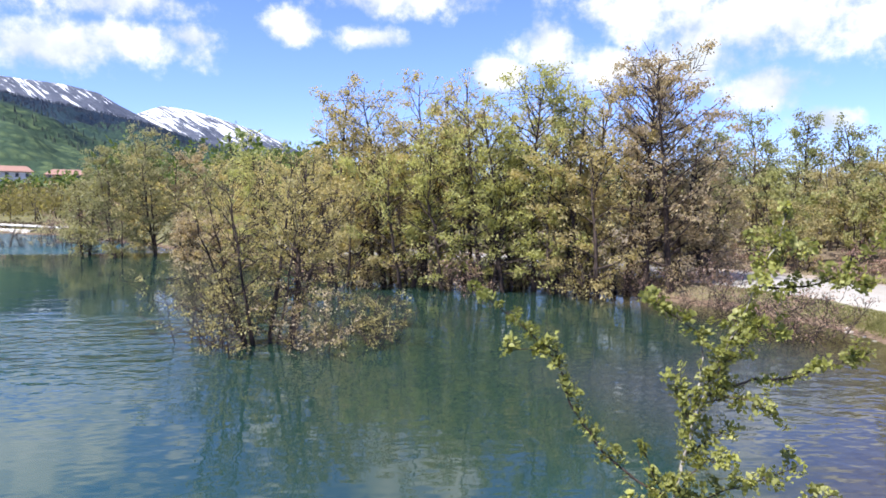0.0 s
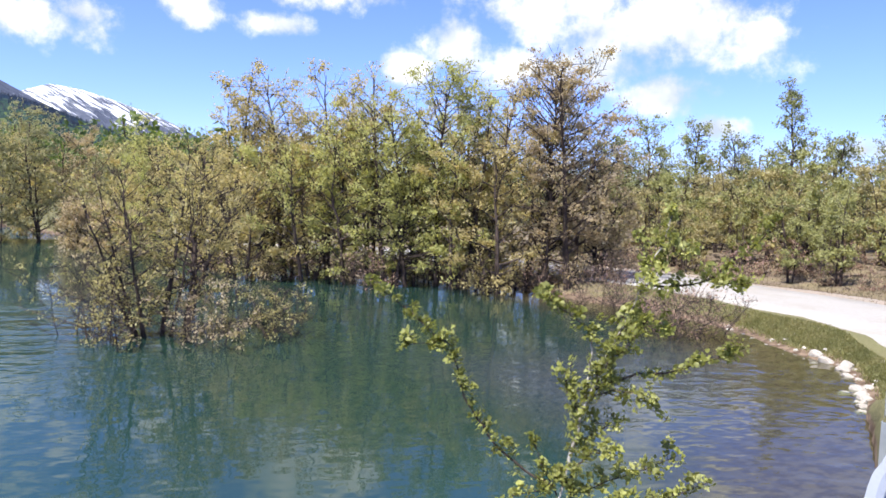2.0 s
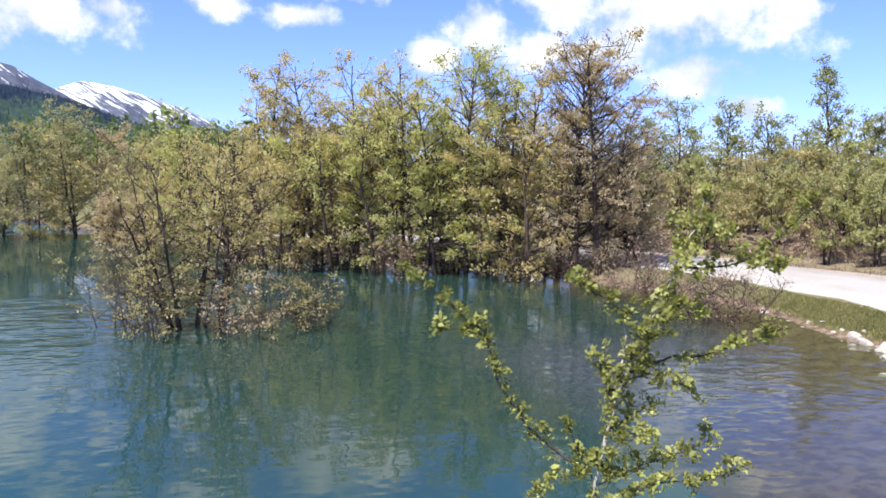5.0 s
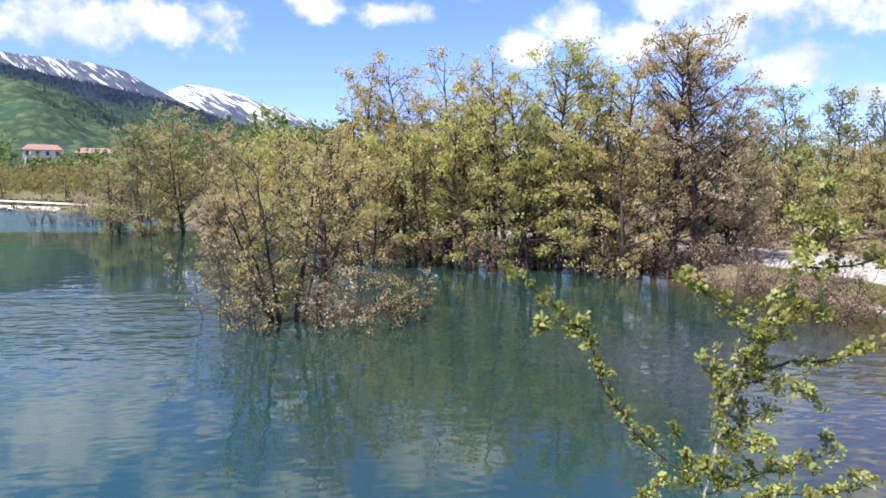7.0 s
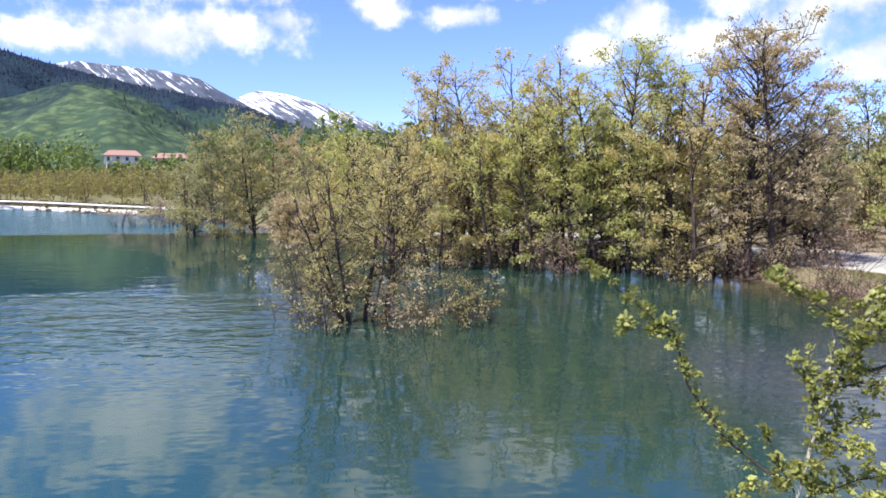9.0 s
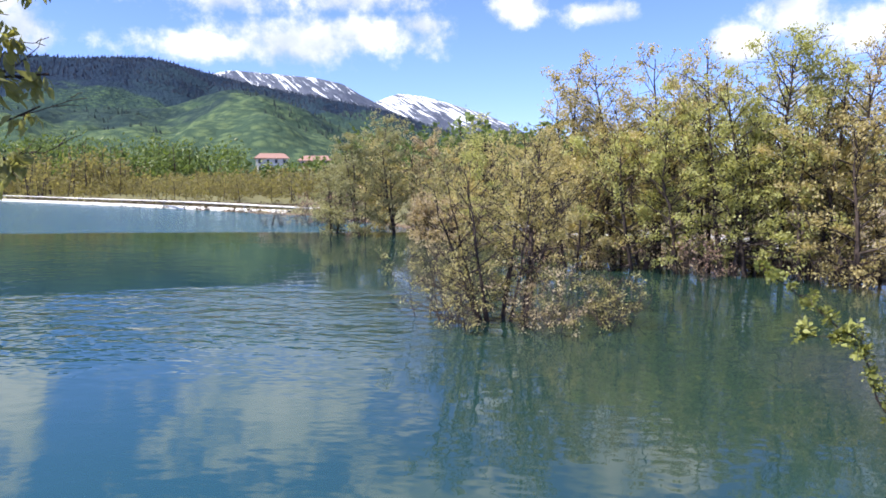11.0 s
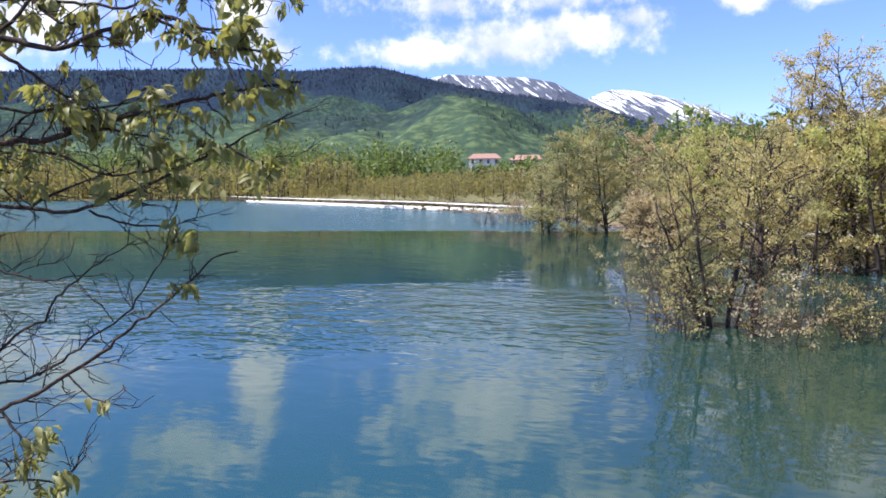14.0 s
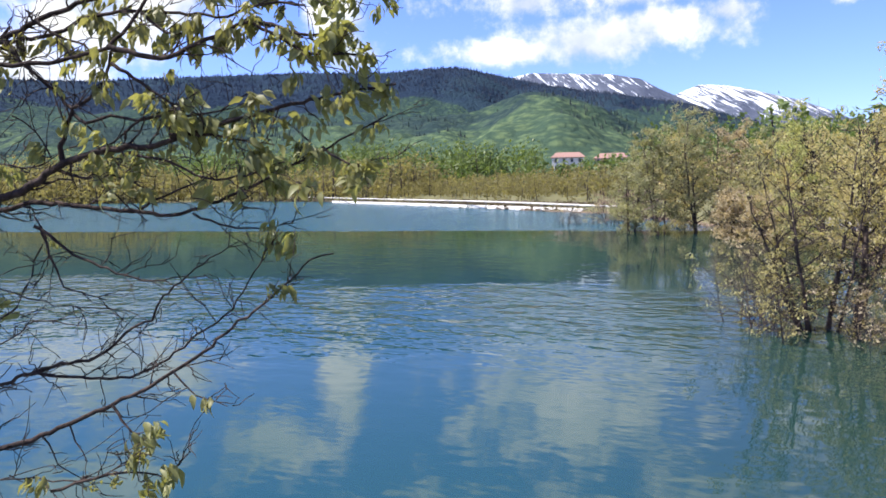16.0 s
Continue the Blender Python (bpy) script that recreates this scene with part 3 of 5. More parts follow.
depth.data.foreach_set("value", np.where((Y < 30) & (X > 6), np.clip(-ground_height(X, Y), 0, 5), 5).ravel().astype(np.float32))
tagged(water, "calm teal lake water mirroring clouds and trees", "water", kind="structure")

line = smooth_line([(x, y, 0) for x, y in ROAD[:12]], 1.5)
way = unit(np.gradient(line, axis=0))
side = np.stack([way[:, 1], -way[:, 0], 0 * way[:, 0]], -1)
across = np.array([-2.75, -2.6, -1.3, 0.0, 1.3, 2.6, 2.75])
drop = np.array([-0.10, 0.02, 0.045, 0.06, 0.045, 0.02, -0.10])
road_v = line[:, None] + across[None, :, None] * side[:, None]
road_v[..., 2] = ground_height(road_v[..., 0], road_v[..., 1]) + drop
road_v[..., 0] += 0.12 * np.sin(line[:, 1] * 1.7)[:, None]
n, m = road_v.shape[:2]
ii, jj = np.meshgrid(np.arange(m - 1), np.arange(n - 1), indexing="xy")
k = (jj * m + ii).ravel()
road = new("road", quick_mesh("road", road_v.reshape(-1, 3), np.stack([k, k + 1, k + m + 1, k + m], -1), GRAVEL, True))
tagged(road, "pale white gravel track along the shore", "road", kind="structure")

# Trodden dusty earth along the far side of the track.
worn = 1.2 + 0.5 * np.sin(line[:, 1] * 0.9) + 0.3 * np.sin(line[:, 1] * 2.3 + 1)
verge_v = line[:, None] + (2.55 + np.array([0.0, 0.35, 0.7, 1.0])[None, :] * worn[:, None])[..., None] * side[:, None]
verge_v[..., 2] = ground_height(verge_v[..., 0], verge_v[..., 1]) + np.array([0.010, 0.035, 0.03, -0.05])
n, m = verge_v.shape[:2]
ii, jj = np.meshgrid(np.arange(m - 1), np.arange(n - 1), indexing="xy")
k = (jj * m + ii).ravel()
verge = new("verge", quick_mesh("verge", verge_v.reshape(-1, 3), np.stack([k, k + 1, k + m + 1, k + m], -1), DUST, True))
tagged(verge, "dusty beige earth verge beside the gravel track", "verge", kind="structure")


def shore_wall(name, line, height, thick, base, label):
    """A low concrete kerb along a line, with a bevelled top."""
    p = smooth_line([(x, y, 0) for x, y in line], 4.0)
    t = unit(np.gradient(p, axis=0))
    s = np.stack([t[:, 1], -t[:, 0], 0 * t[:, 0]], -1)
    prof = [(-thick / 2, base), (-thick / 2 + 0.03, height - 0.05), (-thick / 2 + 0.08, height), (thick / 2 - 0.05, height), (thick / 2, base)]
    v = np.stack([p + a * s + np.array([0, 0, z]) for a, z in prof], 1)
    n, m = v.shape[:2]
    ii, jj = np.meshgrid(np.arange(m - 1), np.arange(n - 1), indexing="xy")
    k = (jj * m + ii).ravel()
    ob = new(name, quick_mesh(name, v.reshape(-1, 3), np.stack([k, k + 1, k + m + 1, k + m], -1), CONCRETE))
    return tagged(ob, label, "kerb wall", kind="structure")


shore_wall("kerb_lake", [(-10.5, 85.5), (-14.3, 90.8), (-22.9, 101.1), (-35.6, 116.2), (-53.8, 138), (-84.1, 172.9)], 0.42, 0.7, -0.5, "white concrete kerb at the far water's edge")


def far_rail():
    root = new("guard_rail")
    root.location = (-30, 117, float(ground_height(-30, 117)))
    tagged(root, "long pale guard rail beside the far track", "guard rail")
    base = np.array(root.location)
    p = smooth_line([(-5.8, 70.5, 0), (-12.0, 80.6, 0), (-26.9, 104, 0), (-51.8, 136, 0), (-106, 204, 0), (-140, 228, 0)], 3.0)
    p[:, 2] = np.maximum(ground_height(p[:, 0], p[:, 1]), 0.4)
    v = np.stack([p + [a, 0.5 * a, z] - base for a, z in ((0, 0.56), (-0.05, 0.61), (0, 0.65), (-0.05, 0.69), (0, 0.74), (0.05, 0.74), (0.05, 0.56))], 1)
    n, m = v.shape[:2]
    ii, jj = np.meshgrid(np.arange(m), np.arange(n - 1), indexing="xy")
    i0, i1 = (jj * m + ii).ravel(), (jj * m + (ii + 1) % m).ravel()
    child("beam", quick_mesh("beam", v.reshape(-1, 3), np.stack([i0, i1, i1 + m, i0 + m], -1), CONCRETE), root)
    for q in p[::3]:
        bm = bmesh.new()
        bmesh.ops.create_cube(bm, size=1, matrix=Matrix.Translation(Vector(q - base) + Vector((0.12, 0.12, 0.2))) @ Matrix.Diagonal((0.07, 0.07, 1.0, 1)))
        part("post", bm, STEEL_SHADED, root)


far_rail()


# ---- mountains ----
def slope(name, mat, ridge, far, near, base, rough, label, seed, rows=70, cols=260):
    """A mountainside: the ridge's elevations by azimuth at distance far, falling towards near."""
    az = np.linspace(ridge[0][0], ridge[-1][0], cols)
    el = np.interp(az, [r[0] for r in ridge], [r[1] for r in ridge])
    ker = np.hanning(9)
    ker /= ker.sum()
    el = np.convolve(np.pad(el, 4, mode="edge"), ker, "valid")
    u = np.linspace(0, 1.25, rows)
    verts = []
    for uu in u:
        d = near + (far - near) * uu
        rise = np.sin(min(uu, 1.0) * np.pi / 2) ** 1.25 if uu <= 1 else 1 - (uu - 1) * 1.2
        for a, e in zip(az, el):
            x, y = d * math.sin(radians(a)), d * math.cos(radians(a))
            top = far * math.tan(radians(e)) + 3
            p = Vector((x / rough[1] + seed, y / rough[1], seed * 3))
            q = Vector((a * far / 57.3 / rough[2], d / rough[2] * 0.35, seed))
            bump = rough[0] * (noise.fractal(p, 1.0, 2.1, 5) * min(1, uu * 3) + 0.9 * (0.45 - abs(noise.noise(q))) * math.sin(min(1, uu) * math.pi))
            verts.append((x, y, base + (top - base) * rise + bump * (0.35 if 0.93 < uu < 1.07 else 1.0)))
    # Each column is stretched so that its crest keeps to the ridge line.
    verts = np.array(verts).reshape(rows, cols, 3)
    crest = ((verts[..., 2] - 3) / np.hypot(verts[..., 0], verts[..., 1])).max(0)
    fit = np.tan(np.radians(el)) / crest
    ker = np.hanning(7)
    fit = np.convolve(np.pad(fit, 3, mode="edge"), ker / ker.sum(), "valid")
    verts[..., 2] = 3 + (verts[..., 2] - 3) * fit
    verts = verts.reshape(-1, 3)
    i, j = np.meshgrid(np.arange(cols - 1), np.arange(rows - 1), indexing="xy")
    k = (j * cols + i).ravel()
    ob = new(name, quick_mesh(name, verts, np.stack([k, k + 1, k + cols + 1, k + cols], -1), mat, True))
    tagged(ob, label, "mountain", kind="structure")
    return np.array(verts).reshape(rows, cols, 3)


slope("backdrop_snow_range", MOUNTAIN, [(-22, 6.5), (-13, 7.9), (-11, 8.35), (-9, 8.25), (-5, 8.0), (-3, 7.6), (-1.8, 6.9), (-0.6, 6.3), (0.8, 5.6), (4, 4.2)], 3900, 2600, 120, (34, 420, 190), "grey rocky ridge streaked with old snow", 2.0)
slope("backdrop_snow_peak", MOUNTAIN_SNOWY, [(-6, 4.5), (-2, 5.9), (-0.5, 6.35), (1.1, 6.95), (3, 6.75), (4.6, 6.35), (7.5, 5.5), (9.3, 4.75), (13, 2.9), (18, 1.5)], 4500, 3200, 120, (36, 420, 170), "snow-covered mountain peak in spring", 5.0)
fir_slope = slope("backdrop_fir_ridge", HILL_FIR_HAZED, [(-62, 7.2), (-48, 7.6), (-42, 7.75), (-34, 8.3), (-28, 8.6), (-21, 8.6), (-18.5, 8.85), (-16, 8.9), (-12.5, 8.05), (-9, 7.3), (-6, 6.75), (-3, 6.3), (0, 5.7), (2, 5.1), (5, 4.1), (8, 3.0), (12, 1.8), (20, 1.2)], 2500, 1250, 45, (26, 260, 210), "dark ridge of fir woods, painted blue with haze", 9.0)
beech_slope = slope("backdrop_beech_hill", HILL_GREEN, [(-62, 4.2), (-48, 4.4), (-37, 4.9), (-28, 4.9), (-23, 5.2), (-18.5, 5.4), (-15.2, 5.6), (-13.6, 6.3), (-11.2, 7.05), (-8.8, 6.8), (-6.8, 6.1), (-4.8, 5.2), (-2.6, 4.2), (2, 2.9), (8, 2.2), (14, 1.6), (30, 1.4), (60, 1.3), (80, 1.3)], 1350, 330, -14, (36, 220, 130), "rounded hill of fresh green beech woods", 13.0, 90, 380)


# ---- trees ----
def grow_tree(rng, height, spread, stems=1, first=0.12, branches=46, lean=(0.0, 0.0), girth=0.09, leaves=3400, leaf=0.12, fork=0.25, twigs=5, gap=0.12, clump=0.14, crown=0.55, sparse_top=0.0, droop=0.0):
    """The wood and the leaf places of a broad-leaved tree, its foot at the origin. crown: the height, from 0 to 1, where it is widest."""
    wood, spots, weights = Tubes(), [], []
    for s in range(stems):
        h = height * (1.0 if s == 0 else rng.uniform(0.62, 0.97))
        turn = rng.uniform(0, 2 * np.pi)
        out = (0.25 if stems == 1 else 1.0) * spread * rng.uniform(0.12, fork + 0.15)
        foot = np.array([math.cos(turn), math.sin(turn), 0]) * (0.0 if stems == 1 else 0.16)
        u = np.linspace(0, 1, 12)
        wob = np.cumsum(rng.normal(0, 0.014 * height, (12, 2)), 0)
        wob -= wob[0]
        pts = np.zeros((12, 3))
        pts[:, 0] = foot[0] + math.cos(turn) * out * u**0.8 + lean[0] * u + wob[:, 0] * u
        pts[:, 1] = foot[1] + math.sin(turn) * out * u**0.8 + lean[1] * u + wob[:, 1] * u
        pts[:, 2] = h * u - 0.5 * (1 - u)
        r = girth * (1.0 if s == 0 else rng.uniform(0.55, 0.85))
        wood.add(pts, r, r * 0.12, 7)
        count = max(7, int(branches / stems))
        for b in range(count):
            f = min(0.985, first + (0.985 - first) * ((b + rng.uniform(0, 1)) / count))
            o = np.array([np.interp(f, u, pts[:, k]) for k in range(3)])
            a = b * 2.4 + rng.uniform(-0.7, 0.7) + turn
            shape = 1 - abs(f - crown) / (crown if f < crown else 1.05 - crown)
            ln = spread * (0.50 + 0.66 * max(0, shape) ** 0.8) * rng.uniform(0.5, 1.15)
            rise = rng.uniform(0.1, 0.75) + 0.6 * f - droop * max(0.0, 1 - 2 * f)
            n = 6
            v = np.linspace(0, 1, n)
            way = unit(np.array([math.cos(a), math.sin(a), rise]))
            line = o + way * (ln * v)[:, None] + np.cumsum(rng.normal(0, 0.055 * ln, (n, 3)), 0) * v[:, None]
            line[:, 2] += (0.12 * f - 0.06) * v * v * ln
            line[:, 2] = np.minimum(line[:, 2], height * rng.uniform(0.9, 1.04))
            br = max(0.008, r * 0.45 * (1 - f * 0.7))
            wood.add(line, br, 0.005, 4)
            thin = 1.0 - sparse_top * f * f
            spots.append(line[2:])
            weights.append(0.7 * ln * thin)
            for w in range(twigs):
                g = rng.uniform(0.2, 1.0)
                q = np.array([np.interp(g, v, line[:, k]) for k in range(3)])
                tw = unit(way + rng.normal(0, 0.8, 3) + np.array([0, 0, 0.2]))
                tl = ln * rng.uniform(0.2, 0.55) * (1.2 - 0.5 * g)
                tline = q + tw * (tl * np.linspace(0, 1, 4))[:, None] + np.cumsum(rng.normal(0, 0.05 * tl, (4, 3)), 0)
                wood.add(tline, br * 0.4 + 0.002, 0.003, 3)
                spots.append(tline[1:])
                weights.append(tl * 1.6 * thin)
    # Leaves sit in tight bunches along the twigs, thick on some boughs and missing on others.
    weights = np.array(weights) * rng.gamma(1.1, 1.0, len(weights)) * (rng.uniform(0, 1, len(weights)) > gap)
    bunches = max(1, leaves // 9)
    pick = rng.choice(len(spots), bunches, p=weights / weights.sum())
    centres = np.zeros((bunches, 3))
    for n, k in enumerate(pick):
        pts = spots[k]
        g = (len(pts) - 1) * rng.uniform(0, 1) ** 0.7
        i = min(int(g), len(pts) - 2)
        centres[n] = pts[i] + (pts[i + 1] - pts[i]) * (g - i)
    centres = np.repeat(centres, 9, 0) + rng.normal(0, clump, (bunches * 9, 3)) * [1.0, 1.0, 0.6]
    return wood, centres[centres[:, 2] > 0.03], leaf


def tree(name, x, y, label, mat, seed, category="tree", group="", bark=None, z=None, hang=0.0, **shape):
    rng = np.random.default_rng(seed)
    wood, centres, leaf = grow_tree(rng, **shape)
    root = new(name)
    root.location = (x, y, max(-0.6, float(ground_height(x, y))) if z is None else z)
    tagged(root, label, category, group)
    child("trunk", wood.mesh("trunk", bark or BARK), root)
    child("crown", leaves_mesh("crown", centres, leaf, mat, rng, hang), root)
    return root


def polar(az, d):
    return d * math.sin(radians(az)), d * math.cos(radians(az))


# The flooded willow thicket standing by itself in the lake.
x, y = polar(8.6, 17.2)
tree("flooded_shrub", x, y, "many-stemmed olive-green shrub flooded by the lake", LEAF_SHRUB, 11, "shrub", z=0.0, height=4.3, spread=1.15, stems=7, first=0.16, branches=100, girth=0.062, leaves=4700, leaf=0.066, fork=0.95, clump=0.075, crown=0.62, gap=0.22, droop=0.7)
x, y = polar(10.7, 17.3)
tree("flooded_shrub", x, y, "leaning dark-stemmed shrub flooded by the lake", LEAF_SHRUB, 12, "shrub", z=0.0, height=4.2, spread=1.25, stems=2, first=0.30, branches=54, girth=0.10, lean=(0.7, 0.15), leaves=3600, leaf=0.064, fork=0.6, clump=0.075, crown=0.72, gap=0.25, droop=0.3)
for n, (az, d, s) in enumerate([(4.6, 16.6, 1.35), (12.9, 16.1, 1.15), (15.3, 16.4, 1.05), (6.6, 16.1, 1.1), (11.6, 15.9, 0.75), (3.2, 17.6, 1.3), (17.2, 17.0, 0.85), (6.0, 17.4, 1.6)]):
    x, y = polar(az, d)
    tree("flooded_shrub", x, y, "low spreading willow twigs just above the water", LEAF_BROWN if n % 3 == 1 else LEAF_SHRUB, 20 + n, "shrub", group="low flooded shrubs", z=0.0, height=1.15 * s, spread=0.9 * s, stems=4, first=0.15, branches=34, girth=0.02, twigs=3, leaves=560, leaf=0.062, fork=1.1, clump=0.065, gap=0.15)

# Flooded wood behind it: azimuth, distance, height, spread, tint, seed.
WOOD = [(13.0, 31, 8.1, 1.3, 0, 31), (15.6, 30, 6.3, 1.9, 0, 32), (17.9, 30.5, 7.9, 1.8, 0, 33), (19.0, 28.8, 6.0, 1.9, 1, 34), (20.8, 29, 7.8, 1.8, 0, 35),
        (22.4, 27.8, 6.2, 1.8, 1, 36), (23.9, 29.5, 7.7, 1.8, 0, 37), (25.3, 27.6, 6.6, 1.8, 1, 38), (27.0, 27.6, 6.6, 1.8, 1, 39), (28.8, 28.0, 8.8, 1.9, 1, 40),
        (30.4, 27.3, 7.0, 1.9, 1, 41), (32.4, 28.5, 7.4, 1.8, 0, 42), (33.6, 26.6, 5.4, 1.9, 0, 43), (37.0, 27.2, 8.8, 2.0, 2, 44), (39.0, 27.4, 8.1, 2.0, 2, 45),
        (35.2, 28.2, 6.4, 1.9, 0, 46), (11.4, 33, 5.6, 2.0, 0, 47), (9.6, 37, 5.6, 2.3, 1, 48), (41.6, 30, 5.4, 1.9, 2, 49), (16.8, 33, 6.6, 2.2, 1, 50), (21.8, 33, 7.0, 2.2, 0, 51),
        (27.2, 32, 7.0, 2.2, 0, 52), (14.4, 29, 4.8, 1.9, 0, 53), (31.4, 32, 6.8, 2.2, 0, 54)]
TINTS = (LEAF_OLIVE, LEAF_GREEN, LEAF_BROWN, LEAF_BLUE)
WORDS = ("olive-green leafing tree standing in shallow lake water", "fresh green leafing tree standing in shallow lake water", "sparse bronze-leaved tall tree at the flooded shore")
for az, d, h, s, tint, seed in WOOD:
    x, y = polar(az, d)
    tall = h > 7.5
    tree("flooded_tree", x, y, WORDS[tint], TINTS[tint], seed, group="flooded wood", z=-0.1, height=h if h < 8.5 else 0.89 * h, spread=s * 1.05, stems=2 + seed % 3 if h < 8.5 else 1, first=0.14 if not tall else 0.20, branches=70 if tint < 2 else 84, girth=0.11 if tint < 2 else 0.14, leaves=7400 if tint < 2 else 9500,
         leaf=0.098, fork=0.55, gap=0.36, clump=0.12, crown=0.55 if not tall else 0.72 if h < 8.5 else 0.80, sparse_top=0.25 if h < 8.5 else -1.2, droop=0.3)
# Undergrowth at their feet.
rng = np.random.default_rng(5)
for n in range(26):
    az, d = 12.0 + n % 15 * 2.0 + rng.uniform(-0.5, 0.5), rng.uniform(26.4, 29.5) + (2.2 if n % 15 < 4 else 0) + 4.5 * (n > 14)
    x, y = polar(az, d)
    s = rng.uniform(0.7, 1.2) * (1.15 if n < 15 else 0.8)
    tree("flooded_shrub", x, y, "twiggy bronze shrub at the flooded wood's edge", (LEAF_PINK, LEAF_SHRUB, LEAF_BROWN)[n % 3], 300 + n, "shrub", group="shrubs of the flooded wood", z=-0.05, height=1.2 * s, spread=0.8 * s, stems=5, first=0.1, branches=34, girth=0.022, leaves=520, leaf=0.085, fork=0.9, twigs=3)
for n, (az, d, h) in enumerate([(47.0, 19.6, 1.1), (48.6, 20.2, 1.0), (45.6, 20.4, 0.9), (41.0, 25.0, 1.6), (43.0, 24.2, 1.4)]):
    x, y = polar(az, d)
    tree("bare_shrub", x, y, "reddish bare-twigged shrub at the water's edge", LEAF_PINK, 340 + n, "shrub", group="reddish shrubs", z=0.0, height=h, spread=0.95, stems=7, first=0.1, branches=60, girth=0.014, leaves=900, leaf=0.05, fork=1.1, twigs=4)

# Clump further off along the shore.
for az, d, h, s, tint, seed in [(-1.6, 47.5, 6.4, 2.3, 0, 61), (1.0, 50, 7.6, 2.6, 0, 62), (2.8, 52, 6.8, 2.2, 2, 63), (4.8, 48, 5.8, 2.3, 0, 64), (-3.8, 50, 5.0, 2.0, 0, 65), (6.6, 44, 5.0, 2.2, 1, 66), (8.2, 46, 5.4, 2.4, 1, 67), (0.0, 54, 6.4, 2.3, 1, 68),
                                (3.6, 43, 2.6, 1.6, 2, 69), (5.8, 40, 2.4, 1.5, 2, 70)]:
    x, y = polar(az, d)
    tree("flooded_tree", x, y, WORDS[tint] if h > 3 else "low bronze shrub standing in shallow lake water", (LEAF_DUN, LEAF_OLIVE, LEAF_BROWN)[tint], seed, group="flooded clump", z=-0.1, height=h, spread=s * 0.8, stems=2 + seed % 2, first=0.08, branches=70, girth=0.09, leaves=6800, leaf=0.13, fork=0.5, clump=0.15, gap=0.28)
for n, (az, d, h) in enumerate([(-8.6, 60, 1.5), (-7.4, 60.5, 1.3), (-6.4, 61, 1.7), (-5.2, 59, 1.9), (-4.4, 57, 1.7)]):
    x, y = polar(az, d)
    tree("dead_shrub", x, y, "dead grey snag sticking out of the water", LEAF_BROWN, 350 + n, "snag", group="snags in the lake", z=0.0, height=h, spread=1.0, stems=5, first=0.25, branches=40, girth=0.05, leaves=60 + 60 * n, leaf=0.12, fork=1.2, twigs=2)

for n, (az, d, h) in enumerate([(-5.0, 66, 3.2), (-3.4, 68, 3.8), (-2.0, 64, 3.4), (6.2, 56, 3.6)]):
    x, y = polar(az, d)
    tree("bare_shrub", x, y, "reddish-brown leafless bush near the drowned snags", LEAF_PINK, 360 + n, "shrub", group="reddish bushes by the far shore", height=h, spread=1.4, stems=5, first=0.1, branches=50, girth=0.04, leaves=1500, leaf=0.13, fork=0.9, twigs=3, clump=0.15)

# Trees and scrub on dry ground across the track.
for az, d, h, s, tint, seed in [(44.3, 45, 7.4, 2.4, 3, 71), (47.2, 48, 7.2, 2.0, 3, 72), (50.2, 48, 6.6, 2.2, 3, 73), (53.6, 47, 9.3, 1.5, 3, 74), (59.2, 50, 8.0, 2.4, 3, 75), (62.5, 46, 6.0, 2.4, 3, 76), (56.2, 48, 6.4, 2.2, 3, 77), (41.8, 46, 6.4, 2.2, 3, 78), (51.8, 52, 6.0, 2.2, 3, 79)]:
    x, y = polar(az, d)
    tree("shore_tree", x, y, "cool green leafing tree on dry ground across the track", TINTS[tint], seed, group="trees across the track", height=h, spread=s * 0.72, stems=1 + seed % 2, first=0.30, branches=50, girth=0.13, leaves=3600, leaf=0.14, clump=0.15, gap=0.3, sparse_top=0.3)
kinds = []
for n in range(6):
    kinds.append(tree("scrub_tree", *polar(41.5 + n * 4.6, 36 + 1.5 * (n % 3)), ("olive-brown small tree with dark trunks across the track", "green small tree with dark trunks across the track")[n % 2], (LEAF_SCRUB, LEAF_SCRUB_GREEN)[n % 2], 400 + n, group="scrub wood across the track",
                      height=4.4 + 0.35 * (n % 4), spread=1.45, stems=2 + n % 3, first=0.20, branches=40, girth=0.085, leaves=2450, leaf=0.145, fork=0.6, clump=0.14, twigs=1, gap=0.2))
rng = np.random.default_rng(8)
spread_out = []
for n in range(400):
    az, d = rng.uniform(38, 74), rng.uniform(29, 54)
    x, y = polar(az, d)
    gap = float(polyline_gap(np.array(x), np.array(y), ROAD)[0])
    if gap < 5.2 or any(math.hypot(x - a, y - b) < 1.75 for a, b in spread_out) or len(spread_out) > 88:
        continue
    spread_out.append((x, y))
    s = rng.uniform(0.7, 1.12) * (0.8 if gap < 8 else 1)
    copy_thing(kinds[len(spread_out) % 6], pose(x, y, float(ground_height(x, y)) - 0.1, 0, 0, rng.uniform(0, 360)) @ Matrix.Diagonal((s, s, s, 1)))
low = tree("bare_shrub", *polar(50, 31.5), "low reddish-brown twiggy bush on leaf litter", LEAF_PINK, 430, "shrub", group="bushes under the scrub wood", height=1.3, spread=0.8, stems=6, first=0.1, branches=30, girth=0.018, leaves=700, leaf=0.10, fork=1.0, twigs=2, clump=0.08)
for n in range(26):
    x, y = polar(40 + 32 * ((n * 0.618) % 1), rng.uniform(29, 40))
    if float(polyline_gap(np.array(x), np.array(y), ROAD)[0]) > 4.6:
        s = rng.uniform(0.5, 1.2)
        copy_thing(low, pose(x, y, float(ground_height(x, y)) - 0.03, 0, 0, rng.uniform(0, 360)) @ Matrix.Diagonal((s, s, s, 1)))

